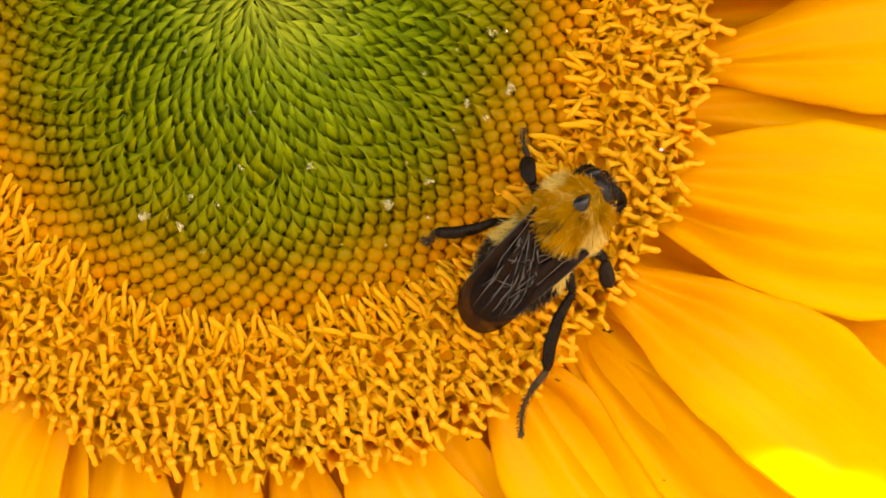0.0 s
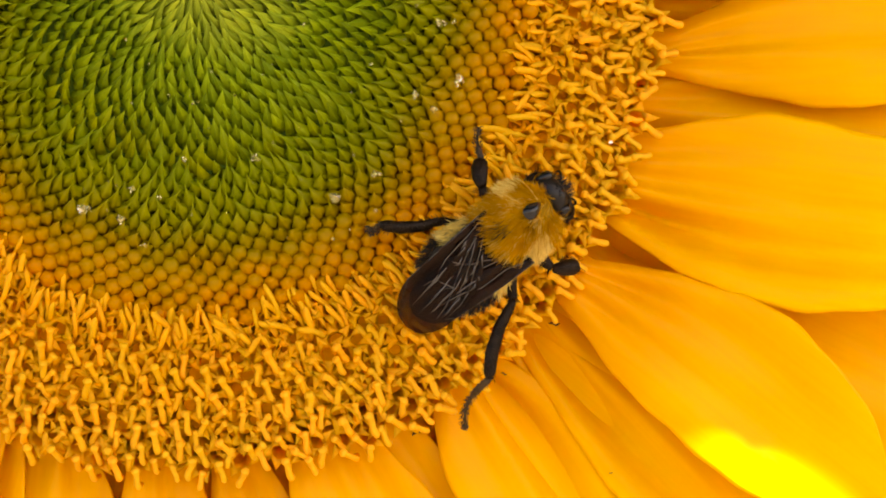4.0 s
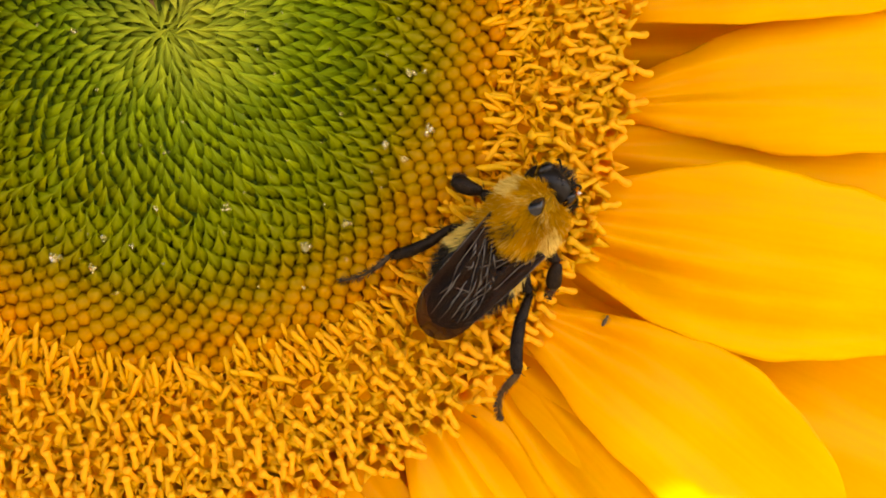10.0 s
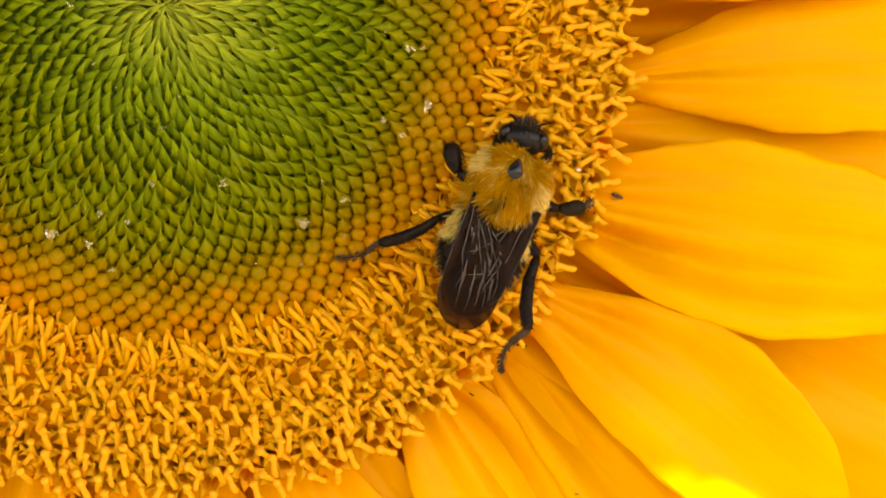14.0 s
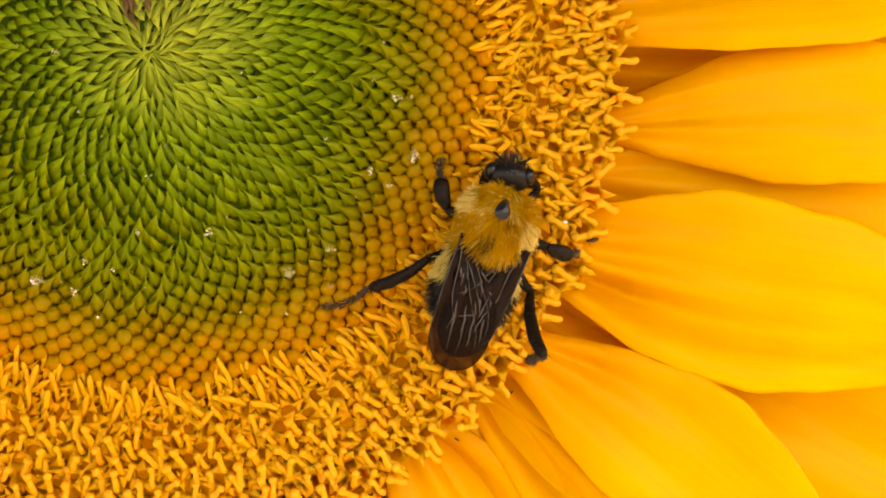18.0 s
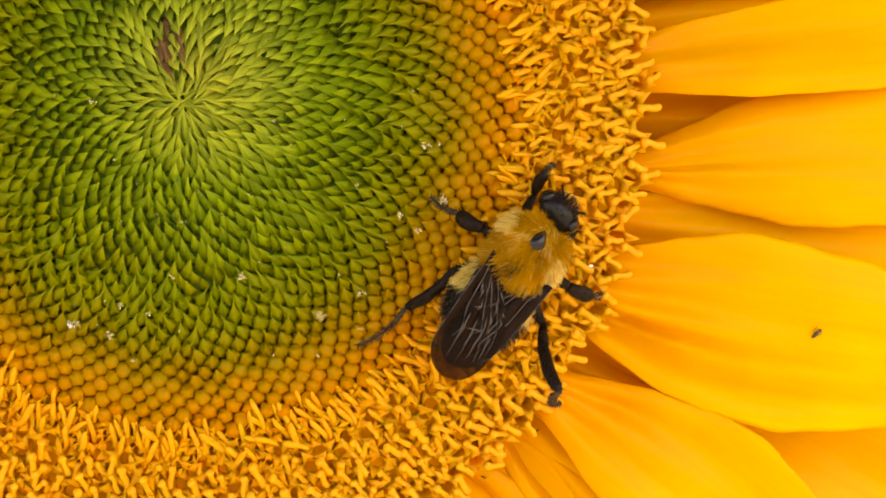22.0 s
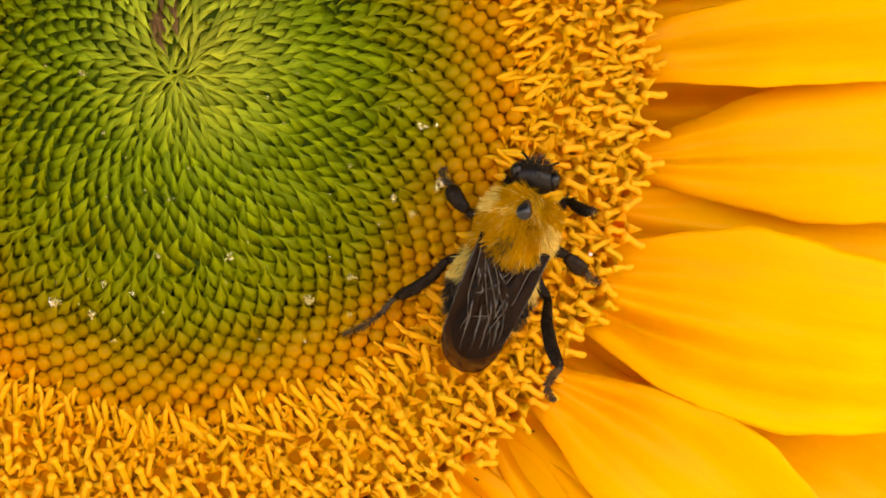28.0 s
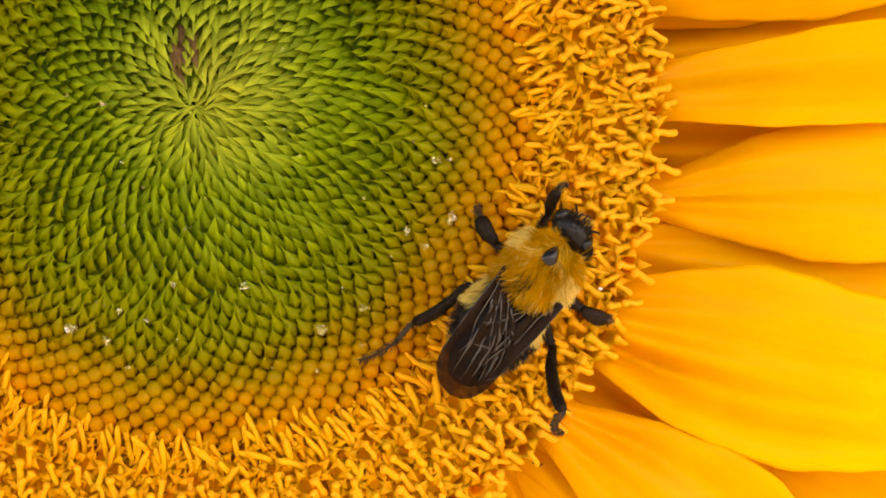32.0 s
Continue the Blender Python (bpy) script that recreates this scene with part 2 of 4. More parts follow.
# Vein brown lightened so the colour carries some of the wing's glints.
MAT_VEIN = plain("wing_vein", (0.008, 0.006, 0.004), (0.060, 0.046, 0.037), 0.14, 0.5, 900)

# Paler than the membrane: the wing's sheen and glints put into colour.
MAT_GLINT = plain("wing_sheen", (0.011, 0.008, 0.006), (0.030, 0.023, 0.019), 0.10, 0.6, 900)


def drop_material():
    m = Nodes("clear_sap", 0.02, 0.85)
    m.colour((1.0, 0.92, 0.38))
    m.p.inputs["Transmission Weight"].default_value = 0.93
    m.p.inputs["IOR"].default_value = 1.5
    return m.mat


MAT_DROP = drop_material()


# ---- building helpers ----
def mesh_from(name, verts, faces, mat, smooth=True):
    """A mesh from places in mm."""
    me = bpy.data.meshes.new(name)
    me.from_pydata([tuple(c * 0.001 for c in v) for v in verts], [], faces)
    me.materials.append(mat)
    if smooth:
        me.polygons.foreach_set("use_smooth", [True] * len(me.polygons))
    me.update()
    return me


def part(name, me, parent, label="", m=None, kind=""):
    ob = new(name, me)
    ob.parent = parent
    if m is not None:
        ob.matrix_basis = m
    return tagged(ob, label, "", "", kind)


def thing(name, label, category, m=Matrix(), group="", kind=""):
    ob = new(name)
    ob.empty_display_size = 0.005
    ob.matrix_basis = m
    return tagged(ob, label, category, group, kind)


class Shape:
    """Verts and faces in mm, piled up piece by piece."""

    def __init__(self):
        self.v, self.f = [], []

    def add(self, verts, faces, m=None):
        n = len(self.v)
        self.v += [m @ Vector(p) for p in verts] if m is not None else [Vector(p) for p in verts]
        self.f += [tuple(n + i for i in f) for f in faces]
        return self

    def tube(self, path, radii, sides=6, cap=True, flat=1.0, m=None):
        """A tapered tube along a path; flat squeezes it across its local z."""
        path = [Vector(p) for p in path]
        verts, faces = [], []
        side = Vector((0, 0, 1))
        for i, p in enumerate(path):
            d = (path[min(i + 1, len(path) - 1)] - path[max(i - 1, 0)]).normalized()
            a = side.cross(d)
            if a.length < 0.05:
                a = Vector((0, 1, 0)).cross(d)
            a.normalize()
            b = d.cross(a)
            for k in range(sides):
                th = 2 * math.pi * k / sides
                verts.append(p + radii[i] * (math.cos(th) * a + flat * math.sin(th) * b))
        for i in range(len(path) - 1):
            for k in range(sides):
                k2 = (k + 1) % sides
                faces.append((i * sides + k, i * sides + k2, (i + 1) * sides + k2, (i + 1) * sides + k))
        if cap:
            faces.append(tuple(range(sides))[::-1])
            faces.append(tuple((len(path) - 1) * sides + k for k in range(sides)))
        return self.add(verts, faces, m)

    def ball(self, c, r, rings=8, sides=12, bend=None, m=None):
        """An ellipsoid; bend(p) may push its places about."""
        verts, faces = [], []
        c, r = Vector(c), Vector(r)
        for i in range(rings + 1):
            ph = math.pi * i / rings
            for k in range(sides):
                th = 2 * math.pi * k / sides
                q = Vector((math.cos(ph), math.sin(ph) * math.cos(th), math.sin(ph) * math.sin(th)))
                q = bend(q) if bend else q
                verts.append(c + Vector((q.x * r.x, q.y * r.y, q.z * r.z)))
        for i in range(rings):
            for k in range(sides):
                k2 = (k + 1) % sides
                faces.append((i * sides + k, i * sides + k2, (i + 1) * sides + k2, (i + 1) * sides + k))
        return self.add(verts, faces, m)

    def hair(self, root, way, size, width, sag=Vector((0, 0, -0.2))):
        """A tapered blade of three pieces."""
        way = way.normalized()
        side = way.cross(Vector((random.gauss(0, 1), random.gauss(0, 1), random.gauss(0, 1))))
        side = side.normalized() * width
        p1 = root + way * size * 0.45 + sag * size * 0.08
        p2 = root + way * size * 0.8 + sag * size * 0.25
        tip = root + way * size + sag * size * 0.45
        return self.add([root - side, root + side, p1 + side * 0.85, p1 - side * 0.85, p2 + side * 0.5, p2 - side * 0.5, tip],
                        [(0, 1, 2, 3), (3, 2, 4, 5), (5, 4, 6)])

    def mesh(self, name, mat, smooth=True):
        return mesh_from(name, self.v, self.f, mat, smooth)


# ---- ground ----
def build_ground():
    n, s = 24, 60.0
    verts = [(x / n * s * 2 - s, y / n * s * 2 - s, 0.0) for y in range(n + 1) for x in range(n + 1)]
    faces = [(y * (n + 1) + x, y * (n + 1) + x + 1, (y + 1) * (n + 1) + x + 1, (y + 1) * (n + 1) + x) for y in range(n) for x in range(n)]
    me = bpy.data.meshes.new("ground")
    me.from_pydata(verts, [], faces)
    me.materials.append(MAT_GROUND)
    tagged(new("ground", me), "blurred grey-brown bare ground far below the flower", "ground", "", "structure")


build_ground()


# ---- the sunflower ----
flower = thing("sunflower", "large yellow sunflower head with green centre and orange florets", "flower", FLOWER)


def dome(r):
    """Height of the face, mm, at a distance from its axis."""
    return 1.3 * math.exp(-(r / 9.0) ** 2) - 0.7 * math.exp(-(r / 2.0) ** 2) - max(0.0, r - 26.0) ** 2 * 0.02


def build_receptacle():
    s = Shape()
    verts, faces, sides, rings = [(0, 0, dome(0) - 0.75)], [], 72, 18
    for i in range(1, rings + 1):
        r = 32.0 * i / rings
        for k in range(sides):
            th = 2 * math.pi * k / sides
            verts.append((r * math.cos(th), r * math.sin(th), dome(r) - 0.75 + 0.25 * min(1, max(0, (r - 23) / 2))))
    for k in range(sides):
        faces.append((0, 1 + k, 1 + (k + 1) % sides))
    for i in range(rings - 1):
        for k in range(sides):
            k2 = (k + 1) % sides
            faces.append((1 + i * sides + k, 1 + (i + 1) * sides + k, 1 + (i + 1) * sides + k2, 1 + i * sides + k2))
    top = len(verts)
    for r, w in ((32.6, -6.0), (32.0, -9.0), (24.0, -14.0), (10.0, -18.0), (0.01, -19.0)):
        for k in range(sides):
            th = 2 * math.pi * k / sides
            verts.append((r * math.cos(th), r * math.sin(th), w))
    first = 1 + (rings - 1) * sides
    rows = [first] + [top + j * sides for j in range(5)]
    for a, b in zip(rows, rows[1:]):
        for k in range(sides):
            k2 = (k + 1) % sides
            faces.append((a + k, b + k, b + k2, a + k2))
    s.add(verts, faces)
    part("receptacle", s.mesh("receptacle", MAT_BASE), flower, "fleshy disc between the florets, gap shade put into its colour")


build_receptacle()


# One petal: base and tip (u, v), greatest width, height at the base, rise of the tip, lean about its axis in degrees, creases, sideways bow,
# share of the width at the base, where it is widest, and folds: place across (-1 to 1), depth in mm, breadth, reach along it.
SOFT = ((-0.45, 0.6, 0.17, 0.8), (0.30, 0.7, 0.16, 0.9))
PETALS = [
    (33.06, 10.67, 61.1, 15.4, 11.1, -2.8, 1.0, 5, 3, 0.25, 0.54, 0.47, ((-0.3, 0.7, 0.15, 0.8), (0.2, 0.8, 0.16, 0.9))),
    (32.23, 1.78, 61.3, 4.3, 7.6, -2.2, 1.2, -6, 1, -0.21, 0.55, 0.58, ((0.35, 1.1, 0.22, 0.8), (-0.35, 0.3, 0.12, 0.6))),
    (33.46, -5.8, 59.6, -6.5, 10.7, -3.0, 1.4, -4, 1, 0.69, 0.33, 0.53, ((0.35, 0.5, 0.10, 0.6), (0.0, 0.8, 0.12, 0.7), (-0.55, 0.5, 0.13, 0.6))),
    (31.0, -9.6, 60.0, -13.4, 10.5, -4.6, 0.5, 12, 2, 0.0, 0.4, 0.48, SOFT),
    (28.43, -15.0, 58.1, -21.4, 13.7, -1.8, 2.4, -3, 1, -0.4, 0.44, 0.41, ((0.14, 1.0, 0.12, 0.95), (-0.42, 2.1, 0.13, 0.75), (0.62, 0.5, 0.12, 0.5))),
    (26.0, -19.4, 63.0, -39.0, 14.5, -5.2, 0.8, 0, 3, 0.0, 0.4, 0.48, SOFT),
    (25.7, -22.2, 46.5, -41.1, 11.5, -0.9, 2.4, 3, 1, 1.47, 0.35, 0.48, ((0.42, 1.2, 0.15, 0.7), (-0.28, 1.0, 0.14, 0.8), (0.05, 0.3, 0.1, 0.9))),
    (22.54, -24.48, 43.9, -50.3, 10.2, -4.8, 1.6, 4, 1, 0.73, 0.44, 0.47, ((0.45, 1.2, 0.2, 0.9), (-0.40, 1.7, 0.16, 1.1))),
    (16.94, -28.03, 32.2, -53.8, 11.4, -4.6, 0.8, -3, 1, 0.09, 0.41, 0.30, ((0.32, 1.9, 0.14, 1.2), (-0.45, 0.7, 0.14, 0.7))),
    (10.2, -31.2, 23.4, -57.6, 8.6, -5.2, 0.6, 5, 2, 0.0, 0.5, 0.42, SOFT),
    (6.2, -31.5, 17.5, -58.0, 11.5, -3.6, 0.8, -4, 1, 0.2, 0.40, 0.45, ((0.4, 0.8, 0.15, 0.8), (-0.25, 0.7, 0.15, 0.8))),
    (-0.19, -33.0, 6.8, -59.8, 8.0, -4.8, 1.0, 4, 2, 0.25, 0.4, 0.43, SOFT),
    (-5.09, -32.1, -4.6, -59.9, 8.2, -3.5, 1.3, -4, 1, -0.11, 0.48, 0.43, ((0.1, 1.0, 0.14, 0.8), (-0.4, 0.6, 0.15, 0.8), (0.55, 0.5, 0.13, 0.6))),
    (-12.4, -31.4, -15.0, -57.7, 9.4, -4.4, 1.0, 5, 2, 0.47, 0.35, 0.30, SOFT),
    (-16.6, -28.3, -25.0, -55.5, 9.0, -3.6, 1.0, -4, 3, 0.3, 0.4, 0.48, SOFT),
]
# the row behind: base and tip, width, height at the base
for hind in ((20.0, -21.0, 39.0, -39.0, 11, -5.4), (29.5, -1.6, 62.0, -1.0, 11, -7.6), (29.0, 5.6, 61.0, 9.0, 12, -7.8), (29.0, -7.6, 60.0, -10.0, 11, -7.4), (28.0, -12.0, 60.0, -16.0, 11, -6.0), (28.5, 9.5, 60.0, 20.0, 12, -5.8), (25.0, -15.5, 60.0, -29.0, 11, -6.0), (15.5, -25.0, 36.0, -54.0, 12, -6.0), (12.6, -29.6, 25.0, -57.0, 11, -6.6), (8.0, -31.5, 14.0, -60.0, 11, -7.0), (23.0, -18.5, 46.0, -36.0, 11, -5.6),
             (3.0, -32.0, 6.5, -60.0, 12, -6.4), (-2.0, -32.3, -2.0, -61.0, 11, -7.0), (-8.0, -31.4, -11.0, -60.0, 11, -7.0), (-13.0, -30.0, -19.0, -58.0, 11, -7.2)):
    PETALS.append((*hind, 0.0, 0, 3, 0.0, 0.4, 0.48, SOFT))


def petal_outline(s, base, peak):
    wide = base + (1 - base) * math.sin(min(s / peak, 1.0) * math.pi / 2) ** 1.1
    if s > peak:
        wide *= max(0.0, 1 - ((s - peak) / (1 - peak)) ** 2.3) ** 0.75
    return wide


def grooves(t, s, folds):
    """Folded lines that run out from the base of a petal."""
    out = 0.0
    for c, depth, broad, reach in folds:
        fade = min(1.0, max(0.0, 0.25 + s * 6)) * max(0.0, 1 - s / (1.35 * reach)) ** 0.8
        d = (t - c * (1 - 0.25 * s)) / (broad * (1.7 + 0.8 * s))
        out += 1.5 * depth * fade * math.exp(-d * d)
    return out


def build_petal(row, seed):
    u0, v0, u1, v1, width, w0, rise, lean, creases, curve, base, peak, folds = row
    rnd = random.Random(seed)
    axis = Vector((u1 - u0, v1 - v0, 0))
    size = axis.length
    ns, nt = 36, 40
    ph = [rnd.uniform(0, 6.28) for _ in range(4)]
    deep = rnd.uniform(0.7, 1.0)
    verts, faces = [], []
    for face in (0, 1):
        for i in range(ns + 1):
            s = 1.12 * i / ns - 0.12
            half = petal_outline(max(0.0, s), base, peak) * (1 + 1.6 * min(0.0, s)) * width / 2
            bow = math.sin(max(0.0, s) * math.pi) * curve
            for k in range(nt + 1):
                t = k / nt * 2 - 1
                ripple = 1 + 0.02 * math.sin(s * 19 + ph[0] + t) + 0.012 * math.sin(s * 43 + ph[1])
                y = t * half * ripple + bow
                fade = min(1.0, max(0.0, s) * 4.0) * (1 - 0.6 * s)
                z = w0 * max(0.0, 1 - 0.25 * s) + rise * math.sin(s * 2.0) * 1.0
                z += 0.7 * deep * fade * math.cos(t * math.pi * creases / 2 + ph[2] * 0.25 + 0.5 * s) * (width / 11)
                z -= 0.10 * width * t * t * (1 - s) - 0.04 * width * abs(t) ** 3 * math.sin(s * 3 + ph[3])
                z -= grooves(t, s, folds) * (width / 11)
                z += math.tan(radians(lean)) * y * (1 - 0.5 * s)
                z += 0.12 * math.sin(s * 9 + 3 * t + ph[3])
                verts.append((s * size, y, z - 0.22 * face))
    n = (ns + 1) * (nt + 1)
    for face in (0, 1):
        for i in range(ns):
            for k in range(nt):
                a = face * n + i * (nt + 1) + k
                q = (a, a + nt + 1, a + nt + 2, a + 1)
                faces.append(q[::-1] if face == 0 else q)
    for i in range(ns):
        for k in (0, nt):
            a = i * (nt + 1) + k
            q = (a, a + nt + 1, n + a + nt + 1, n + a)
            faces.append(q if k == 0 else q[::-1])
    m = pose(u0 * 0.001, v0 * 0.001, 0, 0, 0, math.degrees(math.atan2(axis.y, axis.x)))
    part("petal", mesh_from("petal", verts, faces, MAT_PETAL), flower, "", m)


for n, row in enumerate(PETALS):
    build_petal(row, 100 + n)
for n in range(30):
    th = radians(26 + n * 7.3)
    rnd = random.Random(n)
    r0, r1, sl = 32 + rnd.uniform(-1, 1), rnd.uniform(58, 66), rnd.uniform(-0.1, 0.1)
    if th < radians(238):
        build_petal((r0 * math.cos(th), r0 * math.sin(th), r1 * math.cos(th + sl), r1 * math.sin(th + sl), rnd.uniform(8, 12), -4.4 + 1.6 * (n % 2), 1.0, rnd.uniform(-6, 6), 3, rnd.uniform(-0.8, 0.8), 0.42, 0.48, SOFT), 300 + n)


# ---- florets on the face, in a golden-angle spiral ----
def density(r):
    """Florets to the square mm: small and tight while shut, wide apart once open."""
    if r < 21.0:
        return 1.75 - 0.70 * min(1.0, max(0.0, (r - 3.0) / 14.0))
    return 1.05 - 0.44 * min(1.0, (r - 21.0) / 6.0)


def spiral():
    """Places (r, angle) of the florets, from the middle out."""
    out, r, n = [], 0.35, 0
    while r < 36.2:
        out.append((r, n * math.radians(137.50776) + 0.6))
        r += 1.0 / (2 * math.pi * r * density(r))
        n += 1
    return out


def bract_shape(rnd, slim):
    """A green pointed bract: a keeled scale leaning to local -x, drawn out to a hooked tip."""
    s = Shape()
    size, wide = (1.55 + 0.6 * slim) * rnd.uniform(0.85, 1.15), (0.80 - 0.28 * slim) * rnd.uniform(0.92, 1.08)
    verts, faces = [], []
    hook = rnd.uniform(-0.09, 0.09)
    for q in (0.0, 0.2, 0.42, 0.64, 0.84, 1.0):
        x = 0.55 - size * q ** 1.1
        z = -0.75 + 1.45 * math.sin(min(1.0, q * 1.05) * 1.5) ** 0.85 + 0.22 * max(0, q - 0.55)
        half = wide * (1 - q) ** 1.05 + 0.010
        y = hook * q * q
        verts += [(x, y - half, z - half * 0.95), (x, y - half * 0.5, z - half * 0.46), (x, y, z), (x, y + half * 0.5, z - half * 0.46), (x, y + half, z - half * 0.95), (x + 0.12, y, z - half * 1.6)]
    for i in range(5):
        for k in range(6):
            k2 = (k + 1) % 6
            faces.append((i * 6 + k, (i + 1) * 6 + k, (i + 1) * 6 + k2, i * 6 + k2))
    faces.append((30, 31, 32, 33, 34, 35))
    return s.add(verts, faces)


def bud_shape(rnd, beak):
    """A closed floret: a rounded, faintly five-sided knob; beak draws its top out to a point that leans to -x."""
    s = Shape()
    verts, faces, sides = [], [], 10
    tilt = rnd.uniform(-0.08, 0.08)
    lean = -0.78 * beak * rnd.uniform(0.8, 1.2)
    side = 0.25 * beak * rnd.uniform(-1, 1)
    flute = 0.07 + 0.16 * beak
    rows = [(0.42, -1.1, 0), (0.56, -0.35, 0), (0.61, -0.05 * beak, 0), (0.55 - 0.17 * beak, 0.30 + 0.05 * beak, 0.15), (0.39 - 0.20 * beak, 0.52 + 0.14 * beak, 0.48), (0.16 - 0.10 * beak, 0.62 + 0.32 * beak, 0.85)]
    for r, z, q in rows:
        for k in range(sides):
            th = 2 * math.pi * k / sides
            rr = r * (1 + (flute if k % 2 == 0 else -flute))
            verts.append((rr * math.cos(th) + tilt * z + lean * q, rr * math.sin(th) + side * q, z))
    for i in range(5):
        for k in range(sides):
            k2 = (k + 1) % sides
            faces.append((i * sides + k, i * sides + k2, (i + 1) * sides + k2, (i + 1) * sides + k))
    verts.append((lean * (1 + 0.75 * beak), side * 1.6, 0.60 + 0.62 * beak))
    for k in range(sides):
        faces.append((5 * sides + k, 5 * sides + (k + 1) % sides, 6 * sides))
    return s.add(verts, faces)


def corolla_shape(rnd):
    """The tube of an open floret, flared wide, with five pointed lobes round a deep throat."""
    s = Shape()
    verts, faces = [], []
    squash = rnd.uniform(0.85, 1.1)
    for r, z in ((0.16, -1.1), (0.40, -0.1), (0.56, 0.9), (0.72, 1.42), (0.60, -1.8)):
        for k in range(10):
            th = 2 * math.pi * k / 10
            verts.append((r * math.cos(th), squash * r * math.sin(th), z + 0.12 * (k % 2)))
    for a, b in ((0, 1), (1, 2), (2, 3), (3, 4)):
        for k in range(10):
            k2 = (k + 1) % 10
            faces.append((a * 10 + k, a * 10 + k2, b * 10 + k2, b * 10 + k))
    faces.append(tuple(range(10)))
    for k in range(5):
        th = 2 * math.pi * (k * 2 + 1) / 10 + rnd.uniform(-0.2, 0.2)
        r, rise = rnd.uniform(1.15, 1.75), rnd.uniform(-0.35, 0.6)
        verts.append((r * math.cos(th), r * math.sin(th), 1.6 + rise))
        verts.append((0.92 * math.cos(th), 0.92 * math.sin(th), 1.60 + 0.3 * rise))
        verts.append((0.86 * math.cos(th), 0.86 * math.sin(th), 1.1))
        tip, mid, low = len(verts) - 3, len(verts) - 2, len(verts) - 1
        a, b, c = 30 + k * 2, 30 + k * 2 + 1, 30 + (k * 2 + 2) % 10
        faces += [(a, b, mid), (b, c, mid), (a, mid, tip), (mid, c, tip), (a, tip, low), (tip, c, low)]
    return s.add(verts, faces)


def rod_shape(rnd, ripe):
    """The anther tube and stigma: a pointed spear while young; when ripe a bent rod from the outer side, with a round knob held over the throat."""
    s = Shape()
    if ripe:
        size, tall, side, sway = rnd.uniform(0.85, 1.6), rnd.uniform(0.4, 1.1), rnd.uniform(-0.7, 0.7), rnd.uniform(-0.09, 0.09)
        path = [Vector((0.35 + size * q, side * q + sway * math.sin(q * 6), tall * max(0.0, 1 - q) ** 0.9 - (0.9 if q > 1 else 0))) for q in (1.06, 1.0, 0.9, 0.65, 0.4, 0.24, 0.14, 0.05, -0.04, -0.09)]
        fat = rnd.uniform(1.0, 1.28)
        radii = [k * fat for k in (0.16, 0.22, 0.235, 0.205, 0.195, 0.195, 0.26, 0.30, 0.25, 0.09)]
        return s.tube(path, radii, 8)
    lean = Vector((-1, rnd.uniform(-0.3, 0.4), 0)) * rnd.uniform(0.8, 1.35)
    tall = rnd.uniform(0.7, 1.4)
    path = [Vector((0.3, 0, -0.3)) + lean * (q * 2.1) + Vector((0, 0.14 * math.sin(q * 5), tall * math.sin(q * 1.5))) for q in (0, 0.2, 0.4, 0.6, 0.8, 0.92, 1.0)]
    fat = rnd.uniform(0.98, 1.25)
    return s.tube(path, [k * fat for k in (0.17, 0.21, 0.19, 0.21, 0.21, 0.14, 0.03)], 7)


def place_floret(r, th, w, turn, tip, size):
    """Local +x points away from the middle."""
    m = Matrix.Translation(Vector((r * math.cos(th), r * math.sin(th), w))) @ pose(0, 0, 0, 0, 0, math.degrees(th) + turn) @ pose(0, 0, 0, 0, tip, 0)
    return m @ Matrix.Diagonal((size, size, size, 1))


def small(m):
    """The same pose with its place in metres."""
    m = m.copy()
    m.translation *= 0.001
    return m


